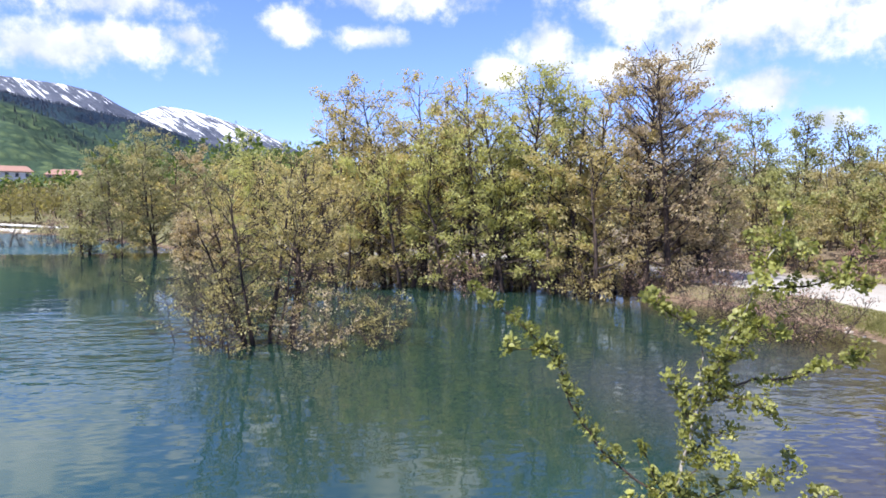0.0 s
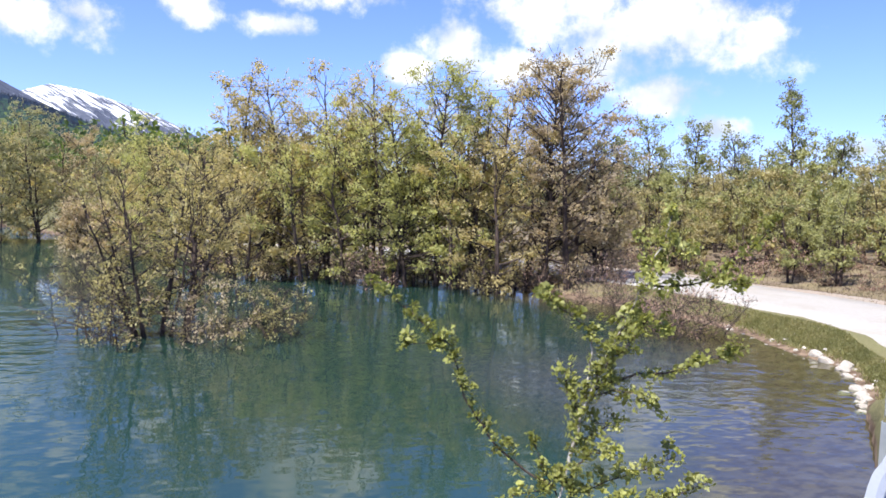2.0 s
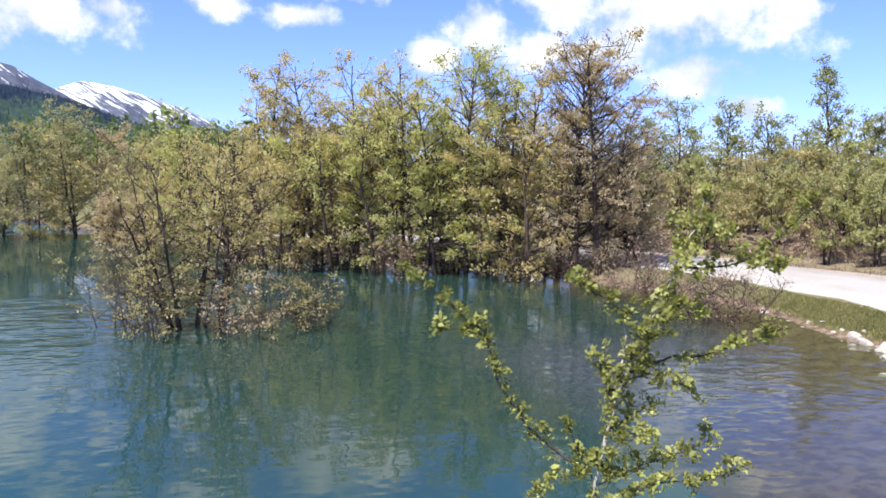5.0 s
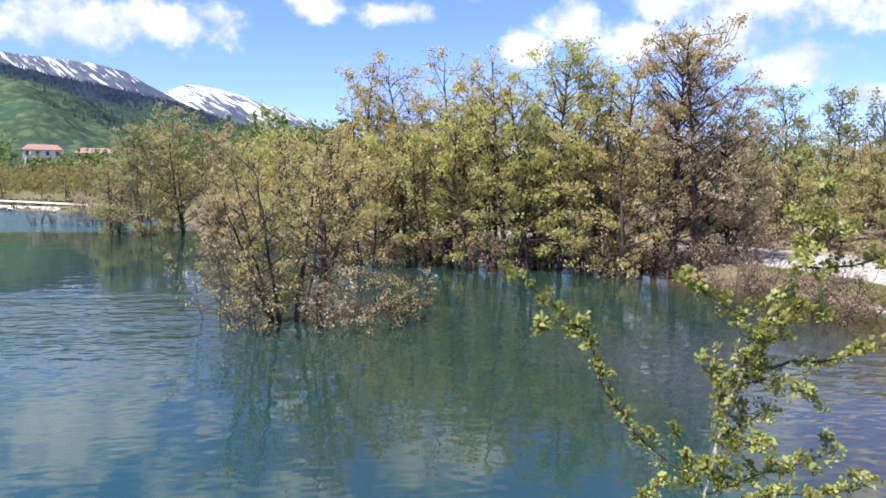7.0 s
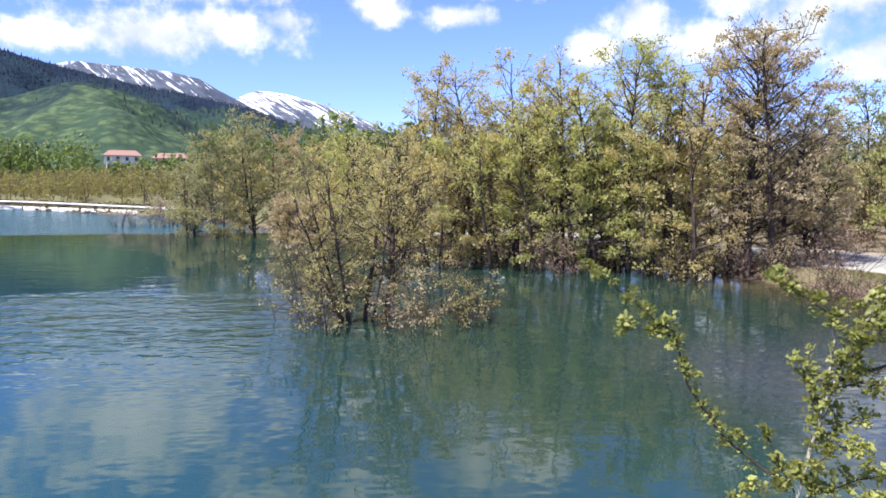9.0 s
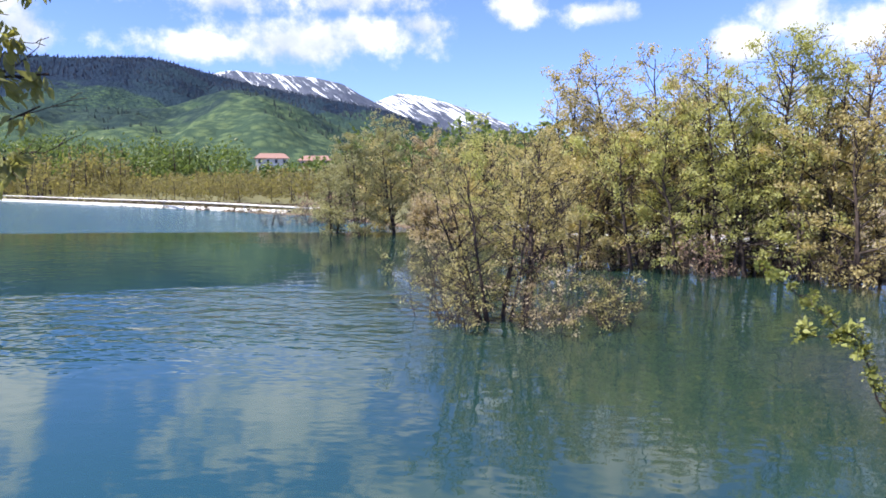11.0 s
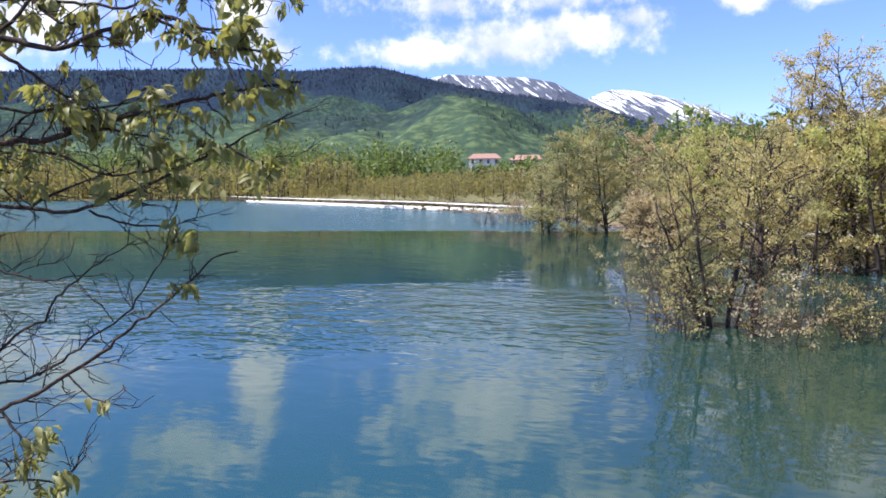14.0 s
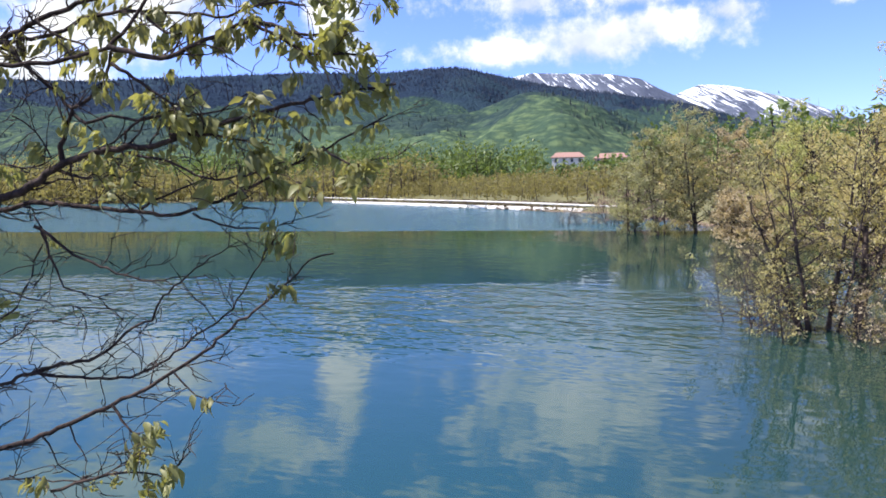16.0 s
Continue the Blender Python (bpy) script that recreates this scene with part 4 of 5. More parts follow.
# Far belts: brownish scrub by the far track, then fresh green woods.
def belt(name, line, off, depth, height, count, size, mat, label, seed, lumps, hamlet=False):
    """A far thicket along a line: clumps of leaves over many bushes, in one object."""
    rng = np.random.default_rng(seed)
    p = smooth_line([(x, y, 0) for x, y in line], 6.0)
    t = unit(np.gradient(p, axis=0))
    s = np.stack([t[:, 1], -t[:, 0], 0 * t[:, 0]], -1)
    k = rng.integers(0, len(p), lumps)
    foot = p[k] + s[k] * (off + depth * rng.uniform(0, 1, (lumps, 1)) ** 0.8) + rng.normal(0, 1.5, (lumps, 3)) * [1, 1, 0]
    foot[:, 2] = ground_height(foot[:, 0], foot[:, 1])
    h = height * rng.uniform(0.55, 1.15, lumps)
    if hamlet:
        # Lower round the houses, taller towards the west.
        bearing = np.degrees(np.arctan2(foot[:, 0], foot[:, 1]))
        h *= np.where((bearing > -10.5) & (bearing < -2.5), 0.70, np.interp(bearing, [-22, -11], [1.55, 1.2]))
    pick = rng.integers(0, lumps, count)
    r = unit(rng.normal(size=(count, 3))) * rng.uniform(0.35, 1.0, (count, 1)) ** 0.5
    c = foot[pick] + r * (h[pick] * 0.5)[:, None] * [0.62, 0.62, 1.0]
    c[:, 2] += h[pick] * 0.5
    stems = Tubes()
    for f, hh in zip(foot[: min(lumps, 420)], h):
        stems.add([f - [0, 0, 0.5], f + [0.1 * hh * rng.normal(), 0.1 * hh * rng.normal(), 0.8 * hh]], 0.02 * hh, 0.006 * hh, 4)
    root = new(name)
    tagged(root, label, "thicket", kind="stuff")
    child("trunk", stems.mesh("trunk", BARK), root)
    child("crown", leaves_mesh("crown", c, size, mat, rng), root)


FAR_LINE = [(4, 60), (-2, 82), (-16, 100), (-30, 118), (-66, 166), (-108, 207), (-190, 236), (-330, 262)]
belt("scrub_belt", FAR_LINE, 3.0, 27, 4.2, 62000, 0.44, REED, "brown-green belt of scrub along the far track", 501, 900)
belt("scrub_belt", FAR_LINE, 24, 20, 5.6, 28000, 0.75, REED, "olive belt of young scrub behind the far track", 502, 520)
belt("scrub_belt", [(-15.5, 90.2), (-24, 100.6), (-36.6, 115.6), (-54.8, 137.4), (-85, 172.3), (-137, 226)], 0.9, 5.0, 0.55, 26000, 0.3, LITTER, "low brown brush behind the far kerb", 507, 1800)
belt("far_woods", FAR_LINE[2:], 48, 60, 13.0, 62000, 1.45, LEAF_WOODS, "fresh green spring woods on the plain", 503, 620, True)
belt("scrub_belt", [(-190, 208), (-240, 216), (-330, 228)], 6, 30, 19.0, 20000, 1.2, REED, "tall olive trees along the western shore", 509, 160)
belt("scrub_belt", [(-84, 174), (-110, 192), (-190, 208), (-330, 225)], 6, 30, 11.5, 34000, 0.9, REED, "tall olive scrub along the western shore", 508, 420)
belt("far_woods", [(40, 62), (28, 84), (10, 118), (-10, 150)], 0, 60, 9.0, 36000, 0.30, LEAF_WOODS, "fresh green woods beyond the shore clump", 504, 260)
belt("far_woods", [(75, 20), (62, 40), (46, 62), (34, 84)], 0, 40, 8.0, 42000, 0.26, LEAF_BLUE, "cool green woods beyond the dry bank", 505, 260)


def canopy(name, grid, count, rows, size, mat, label, seed, firs, groves=False):
    """Tree crowns strewn over a slope, in one object."""
    rng = np.random.default_rng(seed)
    i, j = rng.integers(rows[0], rows[1], count), rng.integers(0, grid.shape[1] - 1, count)
    u, v = rng.uniform(0, 1, (2, count, 1))
    c = (grid[i, j] * (1 - u) + grid[i + 1, j] * u) * (1 - v) + (grid[i, j + 1] * (1 - u) + grid[i + 1, j + 1] * u) * v
    if groves:
        c = c[[noise.noise(Vector(p) * 0.009) > -0.02 for p in c]]
        count = len(c)
    s = size * rng.uniform(0.6, 1.3, count)
    bm = bmesh.new()
    if firs:
        bmesh.ops.create_cone(bm, segments=6, radius1=0.36, radius2=0.02, depth=1.5, cap_ends=False)
    else:
        bmesh.ops.create_icosphere(bm, subdivisions=1, radius=0.55)
    base = np.array([v.co[:] for v in bm.verts])
    bmesh.ops.triangulate(bm, faces=bm.faces[:])
    faces = np.array([[v.index for v in f.verts] for f in bm.faces])
    bm.free()
    n = len(base)
    verts = c[:, None] + base[None] * s[:, None, None] * rng.uniform(0.6, 1.3, (count, n, 1)) + np.array([0, 0, 0.25]) * s[:, None, None]
    f = (np.arange(count) * n)[:, None, None] + faces[None]
    ob = new(name, quick_mesh(name, verts.reshape(-1, 3), f.reshape(-1, 3), mat))
    tagged(ob, label, "woods", kind="stuff")


canopy("fir_woods", fir_slope, 9000, (24, 55), 7.0, CANOPY_FIR_HAZED, "dark firs covering the high ridge", 602, True)
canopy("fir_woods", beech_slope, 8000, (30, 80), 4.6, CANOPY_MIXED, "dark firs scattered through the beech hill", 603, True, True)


# ---- houses across the lake ----
def house(x, y, z, turn, width, depth, height, wall_mat, label, windows):
    root = new("house")
    root.matrix_world = pose(x, y, z, 0, 0, turn)
    tagged(root, label, "house", "houses across the lake")
    bm = bmesh.new()
    bmesh.ops.create_cube(bm, size=1, matrix=Matrix.Translation((0, 0, height / 2 - 1)) @ Matrix.Diagonal((width, depth, height + 2, 1)))
    part("wall", bm, wall_mat, root)
    w, d, e, up = width / 2 + 0.6, depth / 2 + 0.6, 0.25, depth * 0.24
    v = [(-w, -d, height), (w, -d, height), (w, d, height), (-w, d, height), (-w + 2.2, 0, height + up), (w - 2.2, 0, height + up)]
    v += [(a, b, c - e) for a, b, c in v[:4]]
    f = [(0, 1, 5, 4), (1, 2, 5), (2, 3, 4, 5), (3, 0, 4), (0, 6, 7, 1), (1, 7, 8, 2), (2, 8, 9, 3), (3, 9, 6, 0), (9, 8, 7, 6)]
    child("roof", mesh_of("roof", v, f, ROOF), root, "red clay tile roof")
    for k in range(windows):
        for row in range(2):
            a, b = (k + 0.5) / windows * width - width / 2, height * (0.22 + 0.45 * row)
            bm = bmesh.new()
            bmesh.ops.create_cube(bm, size=1, matrix=Matrix.Translation((a, -depth / 2 - 0.03, b + 0.8)) @ Matrix.Diagonal((1.4, 0.12, 1.9, 1)))
            win = part("window", bm, WALL_WHITE, root)
            bm = bmesh.new()
            bmesh.ops.create_cube(bm, size=1, matrix=Matrix.Translation((a, -depth / 2 - 0.06, b + 0.8)) @ Matrix.Diagonal((1.1, 0.12, 1.6, 1)))
            part("pane", bm, GLASS_DARK, win)


house(-46, 318, 8.4, 8, 13.0, 9, 6.4, WALL_WHITE, "white plastered house with a red tile roof", 4)
house(-29, 330, 8.2, -6, 13.0, 9, 6.2, WALL_OCHRE, "ochre house with an orange tile roof", 4)


# ---- guard rail ----
RAIL_LINE = [(-3.8, -2.1, 1.5), (0.4, 0.25, 1.5), (4.23, 2.36, 1.5), (5.17, 2.8, 1.5), (6.15, 3.24, 1.5), (7.23, 3.78, 1.5), (8.34, 4.37, 1.5), (9.72, 5.25, 1.5), (11.18, 6.23, 1.5)]
edge = smooth_line([*RAIL_LINE, (12.3, 7.0, 1.5)], 0.25)
way = unit(np.gradient(edge, axis=0))
side = np.stack([way[:, 1], -way[:, 0], 0 * way[:, 0]], -1)
fade = np.clip((edge[-1, 0] - edge[:, 0]) / 1.4, 0, 1)[:, None]
rng = np.random.default_rng(66)
profile = [(0.75, 0.40), (0.45, 0.60), (0.05, 0.62), (-0.10, 0.55), (-0.20, 0.25), (-0.30, -0.6)]
rows = np.stack([edge * [1, 1, 0] + side * (a + rng.normal(0, 0.02, (len(edge), 1))) + np.array([0, 0, 1.0]) * (b * (0.25 + 0.75 * fade if b > 0 else 1) + rng.normal(0, 0.012, (len(edge), 1))) for a, b in profile], 1)
n, m = rows.shape[:2]
ii, jj = np.meshgrid(np.arange(m - 1), np.arange(n - 1), indexing="xy")
k = (jj * m + ii).ravel()
bank = new("bank", quick_mesh("bank", rows.reshape(-1, 3), np.stack([k, k + 1, k + m + 1, k + m], -1), EARTH, True))
tagged(bank, "steep earth bank under the guard rail", "bank", kind="structure")


def guard_rail():
    root = new("guard_rail")
    root.location = (5.9, 3.1, float(ground_height(5.9, 3.1)))
    tagged(root, "galvanised steel guard rail curving along the bank", "guard rail")
    base = Vector(root.location)
    p = smooth_line(RAIL_LINE, 0.16)
    t = unit(np.gradient(p, axis=0))
    s = np.stack([t[:, 1], -t[:, 0], 0 * t[:, 0]], -1)
    prof = [(0.0, 0.0), (0.045, -0.02), (0.08, -0.06), (0.08, -0.09), (0.012, -0.135), (0.012, -0.175), (0.08, -0.22), (0.08, -0.25), (0.045, -0.29), (0.0, -0.31)]
    prof = prof + [(a - 0.004, b) for a, b in prof[::-1]]
    step = 25
    for k in range(0, len(p) - 2, step):
        q, n = p[k : k + step + 2], s[k : k + step + 2]
        lap = 0.005 * ((k // step) % 2)
        v = np.stack([q + (a + lap) * n + np.array([0, 0, b + lap]) for a, b in prof], 1) - np.array(base)
        r, m = v.shape[:2]
        ii, jj = np.meshgrid(np.arange(m), np.arange(r - 1), indexing="xy")
        i0, i1 = (jj * m + ii).ravel(), (jj * m + (ii + 1) % m).ravel()
        beam = child("beam", quick_mesh("beam", v.reshape(-1, 3), np.stack([i0, i1, i1 + m, i0 + m], -1), STEEL), root)
        for b in (-0.05, -0.26):
            bm = bmesh.new()
            at = q[1] + n[1] * 0.085 + np.array([0, 0, b]) - np.array(base)
            bmesh.ops.create_uvsphere(bm, u_segments=8, v_segments=5, radius=0.016, matrix=Matrix.Translation(Vector(at)))
            part("bolt", bm, STEEL, beam)
    gone = np.r_[0, np.cumsum(np.linalg.norm(np.diff(p, axis=0), axis=1))]
    start = gone[np.argmin(np.hypot(p[:, 0] - 5.98, p[:, 1] - 3.2))]
    for k in range(-4, 4):
        d = start + 2.5 * k
        if not 0.1 < d < gone[-1]:
            continue
        q = np.array([np.interp(d, gone, p[:, c]) for c in range(3)])
        i = int(np.argmin(abs(gone - d)))
        turn = math.degrees(math.atan2(t[i, 1], t[i, 0]))
        foot = float(ground_height(q[0], q[1])) - 0.4
        m = pose(*(Vector(q - s[i] * 0.075) - base), 0, 0, turn)
        bm = bmesh.new()
        hi, lo = 0.03, foot - q[2]
        for a, b, w, dd in ((0, 0.0, 0.006, 0.11), (0.03, 0.055, 0.06, 0.006), (0.03, -0.055, 0.06, 0.006)):
            bmesh.ops.create_cube(bm, size=1, matrix=m @ Matrix.Translation((a, b, (hi + lo) / 2)) @ Matrix.Diagonal((w, dd, hi - lo, 1)))
        post = part("post", bm, STEEL_SHADED, root, "galvanised channel post")
        bm = bmesh.new()
        bmesh.ops.create_cube(bm, size=1, matrix=m @ Matrix.Translation((0.03, -0.075, -0.15)) @ Matrix.Diagonal((0.09, 0.05, 0.2, 1)))
        part("spacer", bm, STEEL_SHADED, post)


guard_rail()


# ---- bank: stones and grass ----
def bank_grass():
    rng = np.random.default_rng(67)
    n = 16000
    k, a = rng.integers(20, len(edge) - 4, n), rng.uniform(-0.08, 0.78, n)
    o = edge[k] + side[k] * a[:, None] + rng.uniform(-0.13, 0.13, (n, 1)) * way[k]
    o[:, 2] = np.interp(a, [-0.1, 0.05, 0.45, 0.75], [0.55, 0.62, 0.60, 0.40]) * (0.25 + 0.75 * fade[k, 0]) - 0.02
    h = 0.09 * rng.uniform(0.4, 1.5, n) * (1 + 1.2 * (rng.uniform(0, 1, n) > 0.97))
    turn = rng.uniform(0, 6.28, n)
    wide = np.stack([np.cos(turn), np.sin(turn), 0 * turn], -1) * (0.006 + 0.02 * h)[:, None]
    tip = np.stack([rng.normal(0, 0.45, n), rng.normal(0, 0.45, n), np.ones(n)], -1) * h[:, None]
    v = np.stack([o - wide, o + wide, o + tip], 1)
    ob = new("grass", quick_mesh("grass", v.reshape(-1, 3), np.arange(3 * n).reshape(-1, 3), GRASS))
    tagged(ob, "olive grass on the bank under the guard rail", "grass", kind="stuff")


bank_grass()


def stone(x, y, size, seed):
    rng = np.random.default_rng(seed)
    bm = bmesh.new()
    bmesh.ops.create_icosphere(bm, subdivisions=2, radius=0.5)
    for v in bm.verts:
        n = noise.noise(v.co * 1.8 + Vector((seed, 0, 0))) * 0.3 + noise.noise(v.co * 4 + Vector((0, seed, 0))) * 0.1
        v.co *= 1 + n
    for k in range(8):
        way = Vector(unit(rng.normal(size=3)))
        cut = rng.uniform(0.28, 0.42)
        for v in bm.verts:
            over = v.co.dot(way) - cut
            if over > 0:
                v.co -= way * over * 0.85
    bmesh.ops.scale(bm, vec=(size, size * rng.uniform(0.6, 0.9), size * rng.uniform(0.45, 0.7)), verts=bm.verts[:])
    me = bpy.data.meshes.new("stone")
    bm.to_mesh(me)
    bm.free()
    me.materials.append(STONE)
    ob = new("stone", me)
    ob.matrix_world = pose(x, y, max(float(ground_height(x, y)), -0.05) - size * 0.03, rng.uniform(-15, 15), rng.uniform(-15, 15), rng.uniform(0, 360))
    tagged(ob, "pale limestone block on the muddy shore", "stone", "shore stones")


rng = np.random.default_rng(77)
for n, (x, y, s) in enumerate([(15.2, 9.9, 0.5), (15.0, 9.4, 0.65), (14.8, 9.25, 0.45), (15.5, 10.4, 0.4), (14.3, 8.85, 0.3), (13.4, 8.1, 0.4), (13.1, 7.8, 0.35), (13.0, 8.1, 0.3), (12.8, 7.6, 0.38), (12.6, 7.5, 0.3), (13.6, 8.0, 0.28), (12.3, 7.3, 0.34), (12.0, 7.1, 0.26)]):
    stone(x, y, s, 700 + n)
for n in range(46):
    k = rng.uniform(0, 1)
    x, y = np.interp(k, [0, 0.3, 0.6, 0.85, 1], [11.2, 12.9, 15.0, 16.0, 16.6]), np.interp(k, [0, 0.3, 0.6, 0.85, 1], [6.8, 7.6, 9.4, 12.0, 14.0])
    stone(float(x + rng.normal(0, 0.25) + 0.15), float(y + rng.normal(0, 0.25) - 0.1), float(rng.uniform(0.07, 0.2)), 720 + n)


def grass(name, count, boxes, height, mat, label, seed):
    rng = np.random.default_rng(seed)
    k = rng.integers(0, len(boxes), count)
    b = np.array(boxes)[k]
    u = rng.uniform(0, 1, (count, 1))
    p = b[:, :2] * (1 - u) + b[:, 2:4] * u + rng.normal(0, 1, (count, 2)) * b[:, 4:5]
    z = ground_height(p[:, 0], p[:, 1])
    gap, _ = polyline_gap(p[:, 0], p[:, 1], ROAD)
    keep = (z > 0.11 + rng.normal(0, 0.04, count)) & (gap > 2.7) & (wavy(p[:, 0], p[:, 1], 0.9, 2.0) > -1.35)
    p, z = p[keep], z[keep]
    n = len(p)
    h = height * rng.uniform(0.4, 1.3, n)
    a = rng.uniform(0, 6.28, n)
    side = np.stack([np.cos(a), np.sin(a), 0 * a], -1) * (0.012 + 0.03 * h)[:, None]
    bend = np.stack([rng.normal(0, 0.4, n), rng.normal(0, 0.4, n), np.ones(n)], -1) * h[:, None]
    o = np.stack([p[:, 0], p[:, 1], z - 0.01], -1)
    v = np.stack([o - side, o + side, o + bend], 1)
    ob = new(name, quick_mesh(name, v.reshape(-1, 3), np.arange(3 * n).reshape(-1, 3), mat))
    tagged(ob, label, "grass", kind="stuff")


grass("grass", 150000, [(12.8, 7.0, 15.8, 10.0, 0.35), (15.9, 10.6, 17.2, 14.6, 0.4), (13.4, 7.0, 16.4, 9.9, 0.3), (11.8, 5.9, 17.5, 11.2, 0.9), (13.0, 6.2, 17.8, 10.6, 0.8), (15.6, 10.6, 17.6, 13.5, 0.7), (16.6, 12.0, 18.4, 19.5, 0.9), (5.5, 1.9, 12.8, 5.7, 0.3), (5.5, 1.3, 13.2, 5.2, 0.4)], 0.062, GRASS, "short spring grass on the lake bank", 801)
grass("grass", 14000, [(24, 9, 28, 16, 2.5), (28, 16, 27, 26, 2.5), (27, 26, 20, 38, 2.5)], 0.09, LITTER, "dry grass on the bank across the track", 802)


# ---- the near hawthorn and the oak over the water ----
def leaf_shape(rng, length, width, droop, lobes):
    """One thin leaf along +x, folded at the midrib and bent down, wavy at the rim."""
    n = 6
    mid, left, right = [], [], []
    for k in range(n):
        u = k / (n - 1)
        w = width * (math.sin(math.pi * u**0.75) + 0.06) * (1 + lobes * math.cos(k * math.pi)) * 0.5
        x, z = length * u * (1 - 0.25 * droop * u), -droop * length * u * u * 0.6
        mid.append((x, 0, z))
        left.append((x, w, z + w * 0.35))
        right.append((x, -w, z + w * 0.35))
    return mid, left, right


def leaf_bunch(name, rng, count, length, width, droop, lobes, mat, hang, loose=0.0):
    """A bunch of leaves round one bud, in one mesh."""
    verts, faces = [Vector((0, 0, 0))], []
    for c in range(count):
        l = length * rng.uniform(0.6, 1.2)
        mid, left, right = leaf_shape(rng, l, width * l, droop * rng.uniform(0.4, 1.4), lobes)
        a = c * 2.4 + rng.uniform(-0.5, 0.5)
        m = Euler((rng.uniform(-0.5, 0.5), hang + rng.uniform(-0.45, 0.45), a)).to_matrix()
        o, n = len(verts), len(mid)
        start = Vector(rng.normal(0, 1, 3) * loose) + m @ Vector((l * 0.12, 0, 0))
        for p in mid + left + right:
            verts.append(start + m @ Vector(p))
        faces.append((0, o, o + n))
        for k in range(n - 1):
            faces.append((o + k, o + k + 1, o + n + k + 1, o + n + k))
            faces.append((o + k + 1, o + k, o + 2 * n + k, o + 2 * n + k + 1))
    return mesh_of(name, verts, faces, mat, True)


def place_bunches(root, name, meshes, spots, rng, big=1.0, flat=0.5):
    """A sprig at each spot: the first three hundred as parts, the rest as one mesh."""
    verts, faces, count = [], [], 0
    shapes = []
    for me in meshes:
        co = np.zeros(len(me.vertices) * 3)
        me.vertices.foreach_get("co", co)
        shapes.append((co.reshape(-1, 3), [tuple(f.vertices) for f in me.polygons]))
    order = rng.permutation(len(spots))
    for k, n in enumerate(order):
        s = big * rng.uniform(0.65, 1.25)
        m = Matrix.Translation(Vector(spots[n]) - root.location) @ Euler((rng.normal(0, flat), rng.normal(0, flat), rng.uniform(0, 6.28))).to_matrix().to_4x4() @ Matrix.Diagonal((s, s, s, 1))
        if k < 300:
            child(name, meshes[k % len(meshes)], root).matrix_local = m
            continue
        co, polys = shapes[k % len(meshes)]
        mm = np.array(m)
        verts.append(co @ mm[:3, :3].T + mm[:3, 3])
        faces += [tuple(i + count for i in f) for f in polys]
        count += len(co)
    if verts:
        tagged(child("foliage", mesh_of("foliage", np.vstack(verts), faces, meshes[0].materials[0], True), root), kind="stuff")


